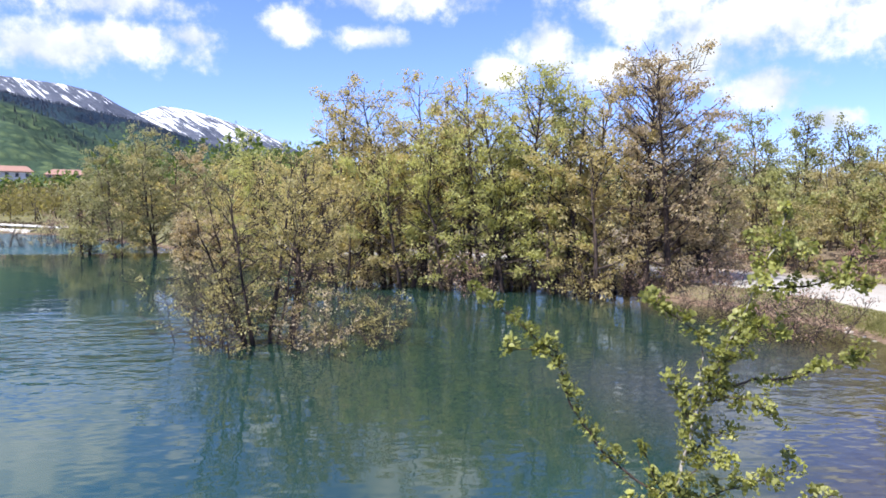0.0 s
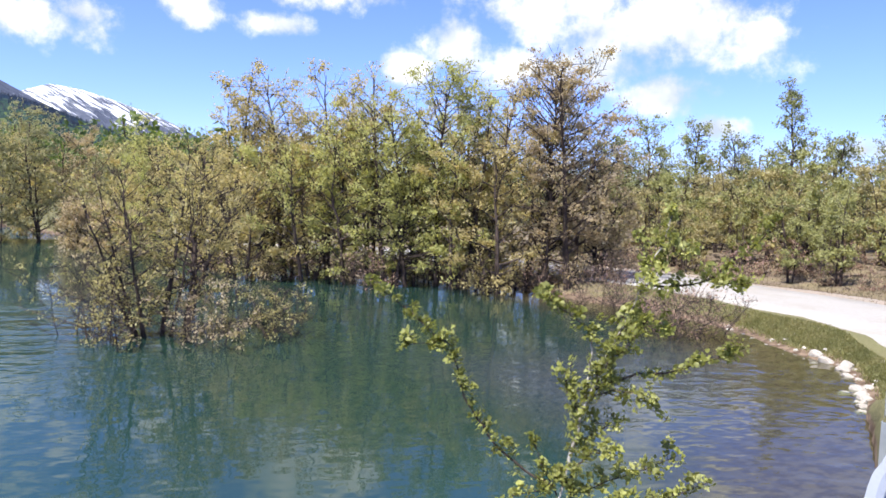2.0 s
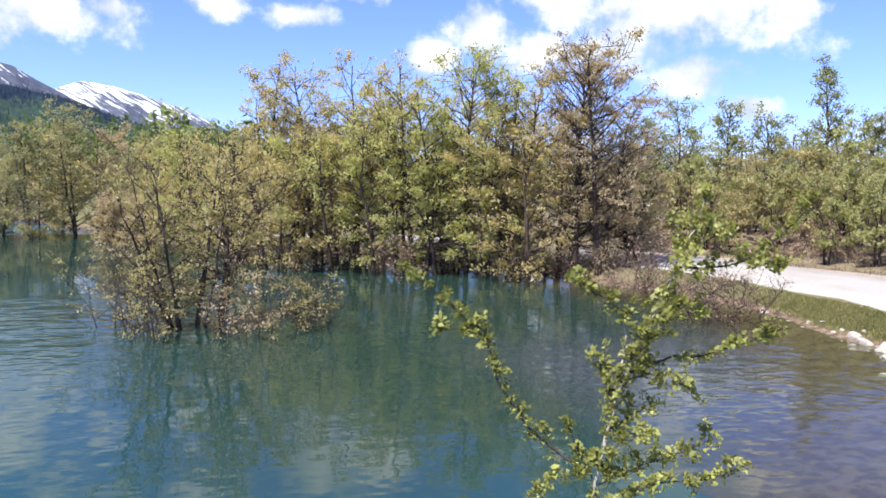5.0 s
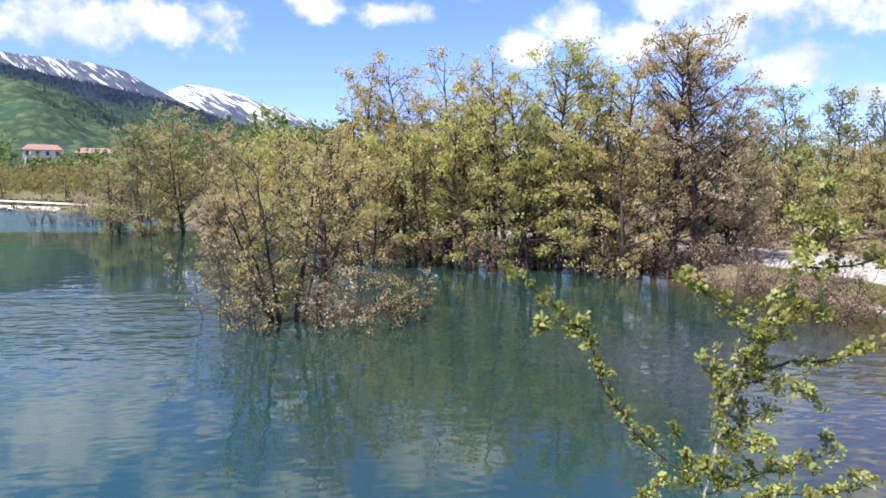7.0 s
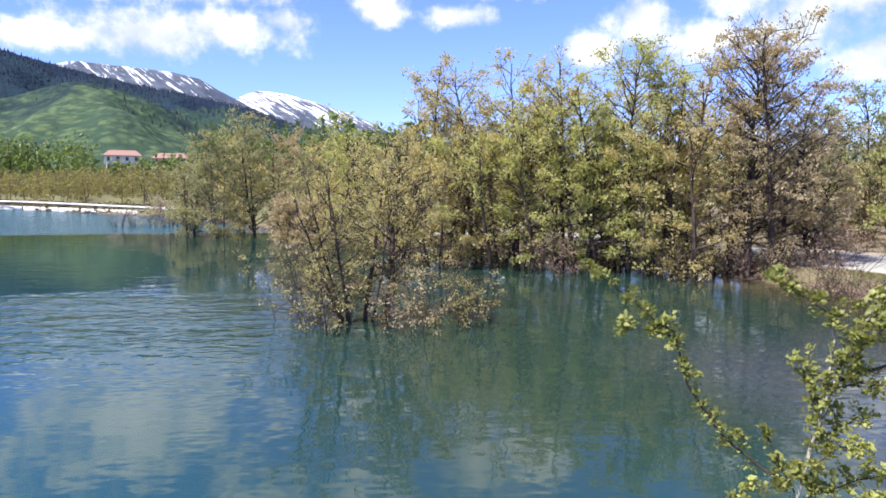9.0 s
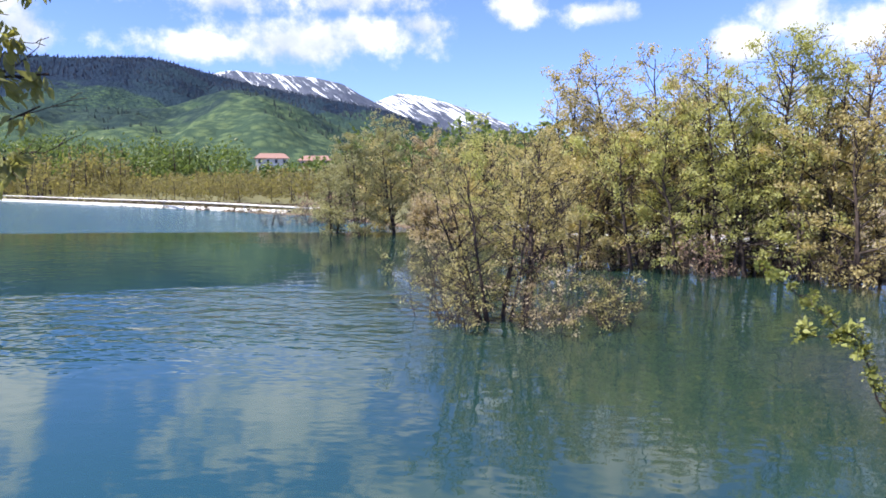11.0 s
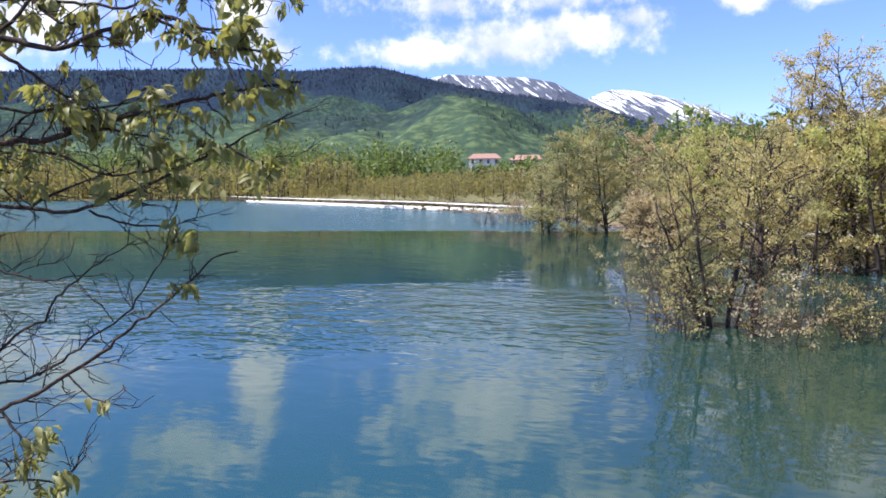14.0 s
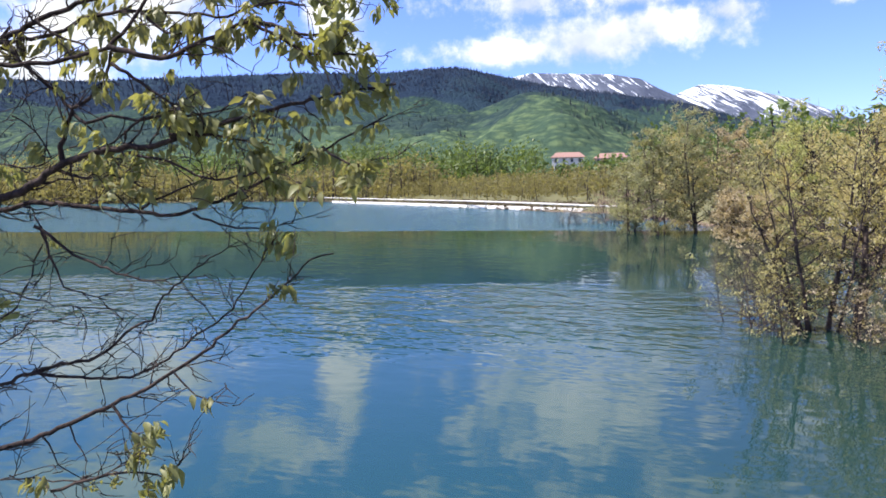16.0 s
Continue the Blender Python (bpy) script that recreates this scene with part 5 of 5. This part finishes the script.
def near_shrub():
    rng = np.random.default_rng(91)
    root = new("hawthorn")
    root.location = (1.72, 2.2, float(ground_height(1.72, 2.2)))
    tagged(root, "young hawthorn with pale stems and fresh yellow-green leaves", "shrub")
    base = np.array(root.location)
    spots, twigs = [], Tubes()

    def shoot(name, points, thick, thin, leafy, bark):
        """One stem or branch with its short spurs; leafy is how thickly sprigs sit on the spurs."""
        p = smooth_line(points, 0.03)
        p[1:-1] += rng.normal(0, 0.0025, (len(p) - 2, 3))
        t = Tubes()
        t.add(p - base, thick, thin, 7)
        child(name, t.mesh(name, bark), root)
        gone = np.r_[0, np.cumsum(np.linalg.norm(np.diff(p, axis=0), axis=1))]
        for k in range(max(3, int(gone[-1] / 0.021))):
            g = min(0.995, (k + 0.5 + rng.uniform(-0.45, 0.45)) * 0.021 / gone[-1])
            i = min(int(np.searchsorted(gone, g * gone[-1])), len(p) - 2)
            bare = 0.6 if name == "stem" else 0.12
            if p[i][2] < 1.95 or rng.uniform() < bare:
                continue
            way = unit(unit(p[i + 1] - p[i]) * 0.5 + rng.normal(0, 0.7, 3) + np.array([0, 0, 0.3]))
            l = 0.055 * rng.uniform(0.15, 1.2) * leafy
            q = p[i] + way * (l * np.linspace(0, 1, 5))[:, None] + np.cumsum(rng.normal(0, 0.06 * l, (5, 3)), 0)
            twigs.add(q - base, 0.0016, 0.0009, 4)
            spots.append(q[-1])
            spots.extend(q[rng.integers(1, 5)] + rng.normal(0, 0.006, 3) for _ in range(int(rng.uniform(1.0, 3.0) * leafy)))
        spots.append(p[-1])

    shoot("stem", [(1.72, 2.20, 0.05), (1.74, 2.18, 1.20), (1.88, 2.07, 1.85), (1.89, 2.07, 1.98), (1.91, 2.06, 2.10), (1.95, 2.05, 2.27), (1.98, 2.04, 2.51), (1.98, 2.04, 2.60)], 0.0075, 0.004, 0.9, BARK_PALE)
    shoot("branch", [(1.92, 2.06, 2.15), (1.95, 2.03, 2.33), (1.98, 2.00, 2.45), (2.02, 1.98, 2.57), (2.07, 1.94, 2.72), (2.12, 1.91, 2.87), (2.15, 1.88, 2.97), (2.17, 1.87, 3.07)], 0.0052, 0.0016, 1.1, BARK_PALE)
    shoot("branch", [(1.99, 2.03, 2.41), (2.10, 1.96, 2.47), (2.20, 1.89, 2.49), (2.29, 1.82, 2.53), (2.40, 1.72, 2.60)], 0.005, 0.0016, 0.9, BARK_OAK)
    shoot("branch", [(1.88, 2.09, 2.05), (1.80, 2.17, 2.10), (1.72, 2.24, 2.18), (1.67, 2.29, 2.27), (1.63, 2.33, 2.35), (1.61, 2.35, 2.44), (1.59, 2.37, 2.53), (1.52, 2.42, 2.59), (1.45, 2.47, 2.66), (1.33, 2.56, 2.76)], 0.0045, 0.0014, 0.75, BARK_OAK)
    shoot("branch", [(1.61, 2.35, 2.51), (1.54, 2.42, 2.53), (1.44, 2.49, 2.52)], 0.003, 0.0012, 0.9, BARK_OAK)
    shoot("branch", [(2.12, 1.94, 2.80), (2.22, 1.87, 2.80), (2.31, 1.81, 2.84), (2.37, 1.76, 2.90), (2.43, 1.71, 2.97), (2.48, 1.69, 3.07)], 0.004, 0.0014, 0.9, BARK_OAK)
    shoot("branch", [(2.03, 2.00, 2.55), (1.96, 2.07, 2.65), (1.89, 2.12, 2.70), (1.84, 2.17, 2.77)], 0.003, 0.0012, 1.1, BARK_OAK)
    shoot("branch", [(1.97, 2.04, 2.38), (2.03, 1.96, 2.42), (2.09, 1.88, 2.41), (2.15, 1.82, 2.34)], 0.003, 0.0012, 1.1, BARK_OAK)
    shoot("branch", [(1.89, 2.08, 2.02), (1.86, 2.13, 2.12), (1.84, 2.17, 2.21)], 0.003, 0.0012, 1.1, BARK_OAK)
    shoot("branch", [(1.90, 2.07, 2.04), (1.95, 2.00, 2.18), (2.01, 1.92, 2.24)], 0.003, 0.0012, 1.1, BARK_OAK)
    shoot("branch", [(1.90, 2.07, 2.00), (2.03, 2.00, 2.07), (2.16, 1.93, 2.13), (2.25, 1.86, 2.19)], 0.003, 0.0012, 1.1, BARK_OAK)
    shoot("branch", [(1.89, 2.07, 1.92), (2.05, 1.93, 2.03), (2.15, 1.81, 2.07), (2.26, 1.72, 2.14)], 0.003, 0.0012, 1.1, BARK_OAK)
    shoot("branch", [(2.07, 1.98, 2.63), (2.15, 1.95, 2.66), (2.23, 1.92, 2.64)], 0.003, 0.0012, 1.1, BARK_OAK)
    shoot("branch", [(1.99, 2.03, 2.42), (2.00, 1.97, 2.52), (2.04, 1.89, 2.62), (2.07, 1.87, 2.70)], 0.003, 0.0012, 1.1, BARK_OAK)
    shoot("branch", [(2.14, 1.93, 2.84), (2.13, 1.97, 2.93), (2.13, 2.00, 2.98)], 0.003, 0.0012, 1.1, BARK_OAK)
    shoot("branch", [(2.13, 1.94, 2.82), (2.18, 1.87, 2.89), (2.20, 1.81, 2.95)], 0.003, 0.0012, 1.1, BARK_OAK)
    shoot("branch", [(1.96, 2.04, 2.31), (1.93, 2.11, 2.40), (1.96, 2.12, 2.50)], 0.003, 0.0012, 1, BARK_OAK)
    shoot("branch", [(1.93, 2.06, 2.20), (2.03, 2.03, 2.26), (2.12, 1.99, 2.30)], 0.003, 0.0012, 1.1, BARK_OAK)
    shoot("branch", [(1.91, 2.06, 2.10), (1.83, 2.10, 2.04), (1.74, 2.15, 2.02), (1.69, 2.18, 1.96)], 0.003, 0.0012, 1, BARK_OAK)
    shoot("branch", [(2.30, 1.79, 2.84), (2.35, 1.75, 2.82), (2.41, 1.70, 2.84)], 0.003, 0.0012, 1, BARK_OAK)
    tagged(child("twig", twigs.mesh("twig", BARK_OAK), root), kind="stuff")
    meshes = [leaf_bunch("sprig", rng, 10, 0.021, 0.66, 0.35, 0.16, LEAF_HAW, -0.35, 0.010) for _ in range(6)]
    place_bunches(root, "sprig", meshes, spots, rng, 1.0, 0.7)


def oak():
    rng = np.random.default_rng(95)
    root = new("oak")
    root.location = (-4.6, 1.7, float(ground_height(-4.6, 1.7)))
    tagged(root, "young oak with drooping new leaves leaning over the water", "tree")
    base = np.array(root.location)
    t = Tubes()
    t.add(smooth_line([(-4.6, 1.7, base[2] - 0.3), (-4.5, 1.75, 1.6), (-4.3, 1.85, 2.9), (-4.25, 1.8, 4.2), (-4.4, 1.7, 6.0)], 0.2) - base, 0.10, 0.04, 9)
    child("trunk", t.mesh("trunk", BARK_OAK), root)
    spots, twigs = [], Tubes()

    def bough(points, thick, thin, leafy, start):
        """One bough with its side twigs; leafy bunches hang from its outer part, past the fraction start."""
        p = smooth_line(points, 0.035)
        p[1:-1] += rng.normal(0, 0.0035, (len(p) - 2, 3))
        t = Tubes()
        t.add(p - base, thick, thin, 7)
        child("branch", t.mesh("branch", BARK_OAK), root)
        gone = np.r_[0, np.cumsum(np.linalg.norm(np.diff(p, axis=0), axis=1))]
        tips = []
        for k in range(int(14 * gone[-1])):
            g = rng.uniform(0.1, 0.97)
            i = min(int(np.searchsorted(gone, g * gone[-1])), len(p) - 2)
            if p[i][0] < -3.1:
                continue
            way = unit(unit(p[i + 1] - p[i]) * 0.8 + rng.normal(0, 0.6, 3) + np.array([0, 0, 0.08]))
            l = 0.27 * rng.uniform(0.3, 1.2) * (1.15 - 0.6 * g)
            q = p[i] + way * (l * np.linspace(0, 1, 7))[:, None] + np.cumsum(rng.normal(0, 0.10 * l, (7, 3)), 0) * np.linspace(0, 1, 7)[:, None]
            twigs.add(q - base, max(0.0022, (thick * (1 - g) + thin * g) * 0.42), 0.0011, 5)
            for _ in range(2):
                m = rng.integers(1, 6)
                w = unit(rng.normal(0, 0.7, 3) + unit(q[-1] - q[0]))
                twigs.add(q[m] - base + w * (rng.uniform(0.04, 0.12) * np.linspace(0, 1, 4))[:, None] + np.cumsum(rng.normal(0, 0.006, (4, 3)), 0), 0.0021, 0.001, 4)
            if g > start:
                tips.append(q[-1])
        for k in range(leafy):
            if k % 3 == 0 and tips:
                spots.append(tips[rng.integers(len(tips))])
            else:
                g = start + (1 - start) * (k + rng.uniform(0, 1)) / leafy
                i = min(int(np.searchsorted(gone, g * gone[-1])), len(p) - 1)
                spots.append(p[i] + rng.normal(0, 0.022, 3) - np.array([0, 0, 0.012]))

    bough([(-4.32, 1.85, 3.30), (-3.10, 2.40, 3.60), (-2.68, 2.48, 3.66), (-2.53, 2.50, 3.72), (-2.39, 2.53, 3.77), (-2.27, 2.54, 3.80), (-2.13, 2.57, 3.87)], 0.024, 0.008, 6, 0.55)
    bough([(-4.32, 1.85, 3.20), (-3.05, 2.37, 3.60), (-2.64, 2.44, 3.64), (-2.41, 2.48, 3.67), (-2.26, 2.50, 3.72), (-2.06, 2.54, 3.73), (-1.88, 2.57, 3.71), (-1.72, 2.58, 3.69), (-1.57, 2.61, 3.73), (-1.42, 2.62, 3.71)], 0.016, 0.004, 16, 0.45)
    bough([(-4.32, 1.85, 3.10), (-2.95, 2.29, 3.52), (-2.55, 2.35, 3.53), (-2.37, 2.39, 3.54), (-2.22, 2.42, 3.56), (-2.13, 2.43, 3.58), (-2.03, 2.44, 3.66), (-1.96, 2.45, 3.75)], 0.018, 0.006, 6, 0.5)
    bough([(-2.11, 2.41, 3.58), (-2.00, 2.43, 3.55), (-1.88, 2.45, 3.53), (-1.81, 2.46, 3.56), (-1.67, 2.49, 3.61), (-1.58, 2.51, 3.64), (-1.46, 2.52, 3.57), (-1.34, 2.54, 3.52), (-1.19, 2.57, 3.51)], 0.011, 0.003, 26, 0.35)
    bough([(-1.63, 2.57, 3.65), (-1.53, 2.57, 3.64), (-1.42, 2.57, 3.60), (-1.29, 2.57, 3.59)], 0.01, 0.003, 12, 0.3)
    bough([(-4.32, 1.85, 3.00), (-3.10, 2.41, 3.72), (-2.68, 2.48, 3.63), (-2.58, 2.48, 3.57), (-2.44, 2.50, 3.44), (-2.36, 2.49, 3.38), (-2.24, 2.52, 3.47), (-2.19, 2.53, 3.61)], 0.012, 0.006, 3, 0.6)
    bough([(-2.14, 2.46, 3.53), (-2.02, 2.47, 3.45), (-1.90, 2.47, 3.38), (-1.79, 2.47, 3.33)], 0.008, 0.003, 8, 0.3)
    bough([(-4.32, 1.85, 2.70), (-3.05, 2.31, 2.97), (-2.63, 2.39, 3.04), (-2.47, 2.42, 3.11), (-2.36, 2.43, 3.17), (-2.20, 2.45, 3.21), (-1.96, 2.50, 3.23), (-1.88, 2.50, 3.26), (-1.71, 2.53, 3.30), (-1.50, 2.57, 3.35), (-1.33, 2.60, 3.38), (-1.19, 2.62, 3.40), (-1.08, 2.62, 3.41)], 0.03, 0.004, 28, 0.64)
    bough([(-2.39, 2.46, 3.17), (-2.38, 2.45, 3.23), (-2.36, 2.45, 3.30), (-2.33, 2.46, 3.37)], 0.012, 0.007, 4, 0.2)
    bough([(-2.33, 2.46, 3.36), (-2.27, 2.46, 3.32), (-2.16, 2.47, 3.34), (-2.06, 2.48, 3.32), (-1.97, 2.49, 3.33), (-1.84, 2.52, 3.33), (-1.73, 2.53, 3.35), (-1.63, 2.55, 3.40)], 0.007, 0.003, 6, 0.55)
    bough([(-2.11, 2.47, 3.23), (-2.09, 2.46, 3.28), (-2.03, 2.47, 3.32), (-1.90, 2.50, 3.34)], 0.006, 0.003, 2, 0.6)
    bough([(-2.09, 2.47, 3.20), (-1.93, 2.49, 3.16), (-1.79, 2.50, 3.10), (-1.66, 2.51, 3.10), (-1.55, 2.52, 3.13), (-1.47, 2.52, 3.15)], 0.006, 0.0025, 3, 0.75)
    bough([(-4.32, 1.85, 2.50), (-3.15, 2.39, 2.95), (-2.72, 2.46, 2.99), (-2.57, 2.48, 3.02), (-2.35, 2.52, 3.00), (-2.17, 2.55, 2.98), (-2.00, 2.57, 2.96), (-1.90, 2.57, 2.98), (-1.76, 2.59, 3.03), (-1.60, 2.61, 3.09), (-1.49, 2.62, 3.15), (-1.38, 2.63, 3.19), (-1.27, 2.64, 3.24), (-1.13, 2.66, 3.31)], 0.02, 0.003, 9, 0.78)
    bough([(-2.09, 2.52, 2.99), (-2.01, 2.52, 3.03), (-1.90, 2.54, 3.07), (-1.79, 2.56, 3.10)], 0.006, 0.002, 2, 0.7)
    bough([(-1.89, 2.56, 2.97), (-1.75, 2.57, 2.92), (-1.64, 2.58, 2.91), (-1.53, 2.59, 2.92), (-1.47, 2.58, 2.93)], 0.005, 0.002, 5, 0.6)
    bough([(-1.91, 2.47, 3.26), (-1.74, 2.50, 3.25), (-1.59, 2.51, 3.22), (-1.50, 2.51, 3.21)], 0.007, 0.002, 8, 0.4)
    bough([(-1.34, 2.56, 3.20), (-1.28, 2.56, 3.16), (-1.19, 2.56, 3.13), (-1.16, 2.55, 3.14)], 0.005, 0.002, 6, 0.5)
    bough([(-4.32, 1.85, 1.90), (-3.04, 2.23, 2.00), (-2.63, 2.31, 2.08), (-2.47, 2.34, 2.13), (-2.35, 2.37, 2.18), (-2.18, 2.41, 2.26), (-2.06, 2.43, 2.31), (-1.93, 2.46, 2.39), (-1.82, 2.49, 2.46), (-1.71, 2.51, 2.55), (-1.62, 2.52, 2.61), (-1.51, 2.54, 2.69), (-1.41, 2.57, 2.79), (-1.32, 2.58, 2.82)], 0.02, 0.003, 2, 0.85)
    bough([(-4.32, 1.85, 2.10), (-3.14, 2.33, 2.24), (-2.72, 2.40, 2.30), (-2.59, 2.43, 2.35), (-2.47, 2.44, 2.34), (-2.33, 2.47, 2.33), (-2.17, 2.50, 2.34), (-2.07, 2.51, 2.37), (-1.97, 2.52, 2.44), (-1.88, 2.54, 2.51), (-1.80, 2.54, 2.56), (-1.73, 2.55, 2.61), (-1.66, 2.56, 2.71), (-1.59, 2.57, 2.82), (-1.53, 2.57, 2.91)], 0.015, 0.002, 0, 0.9)
    bough([(-2.61, 2.42, 2.34), (-2.43, 2.47, 2.39), (-2.32, 2.49, 2.41), (-2.22, 2.51, 2.48), (-2.15, 2.52, 2.54), (-2.08, 2.53, 2.56), (-2.03, 2.54, 2.65), (-1.98, 2.55, 2.69), (-1.86, 2.57, 2.78), (-1.73, 2.61, 2.86)], 0.008, 0.002, 0, 0.9)
    bough([(-4.32, 1.85, 2.20), (-3.19, 2.37, 2.34), (-2.76, 2.46, 2.45), (-2.62, 2.49, 2.54), (-2.52, 2.51, 2.54), (-2.40, 2.53, 2.53)], 0.008, 0.002, 0, 0.9)
    bough([(-4.32, 1.85, 1.80), (-2.89, 2.12, 2.02), (-2.50, 2.19, 2.02), (-2.36, 2.20, 2.03), (-2.16, 2.23, 2.03), (-2.04, 2.24, 2.08), (-1.90, 2.25, 2.17)], 0.007, 0.002, 12, 0.35)
    bough([(-2.28, 2.20, 1.99), (-2.15, 2.23, 2.03), (-2.00, 2.26, 2.07), (-1.86, 2.28, 2.06), (-1.79, 2.28, 2.11), (-1.75, 2.28, 2.15)], 0.006, 0.002, 4, 0.3)
    bough([(-2.55, 2.46, 2.93), (-2.37, 2.47, 2.82), (-2.22, 2.47, 2.76), (-2.03, 2.49, 2.72), (-1.88, 2.50, 2.74)], 0.007, 0.002, 0, 0.9)
    bough([(-2.53, 2.47, 2.93), (-2.45, 2.46, 2.73), (-2.38, 2.46, 2.68), (-2.24, 2.48, 2.64)], 0.006, 0.002, 0, 0.9)
    bough([(-4.32, 1.85, 2.30), (-3.14, 2.37, 2.73), (-2.72, 2.44, 2.68), (-2.62, 2.45, 2.65), (-2.48, 2.47, 2.62), (-2.26, 2.52, 2.60)], 0.007, 0.002, 0, 0.9)
    bough([(-4.32, 1.85, 2.30), (-3.19, 2.38, 2.43), (-2.76, 2.46, 2.55), (-2.66, 2.49, 2.66), (-2.61, 2.51, 2.79), (-2.56, 2.52, 2.88), (-2.59, 2.50, 2.97)], 0.01, 0.003, 3, 0.6)
    bough([(-1.90, 2.41, 2.40), (-1.80, 2.41, 2.32), (-1.68, 2.42, 2.28)], 0.004, 0.0015, 0, 0.9)
    bough([(-2.43, 2.46, 3.15), (-2.30, 2.47, 3.11), (-2.17, 2.47, 3.12), (-2.06, 2.47, 3.08)], 0.006, 0.002, 5, 0.5)
    bough([(-4.32, 1.85, 2.60), (-3.20, 2.45, 3.22), (-2.77, 2.52, 3.18), (-2.67, 2.53, 3.16), (-2.55, 2.56, 3.19), (-2.60, 2.54, 3.31), (-2.68, 2.51, 3.37)], 0.009, 0.003, 6, 0.4)
    bough([(-2.09, 2.31, 2.29), (-2.04, 2.30, 2.24), (-1.99, 2.29, 2.20), (-1.95, 2.28, 2.20)], 0.006, 0.002, 4, 0.55)
    bough([(-2.13, 2.57, 3.87), (-1.90, 2.60, 3.83), (-1.65, 2.63, 3.78), (-1.44, 2.65, 3.78), (-1.26, 2.66, 3.74), (-1.11, 2.67, 3.73)], 0.01, 0.003, 18, 0.25)
    bough([(-2.04, 2.51, 3.72), (-1.96, 2.50, 3.66), (-1.86, 2.50, 3.62), (-1.79, 2.50, 3.64)], 0.007, 0.003, 10, 0.25)
    bough([(-2.48, 2.45, 3.71), (-2.38, 2.46, 3.65), (-2.27, 2.47, 3.61), (-2.20, 2.46, 3.54)], 0.007, 0.003, 8, 0.3)
    tagged(child("twig", twigs.mesh("twig", BARK_OAK), root), kind="stuff")
    meshes = [leaf_bunch("sprig", rng, 11, 0.060, 0.36, 0.85, 0.10, LEAF_OAK, 1.05, 0.016) for _ in range(9)]
    place_bunches(root, "sprig", meshes, spots, rng, 1.0, 0.45)


near_shrub()
oak()
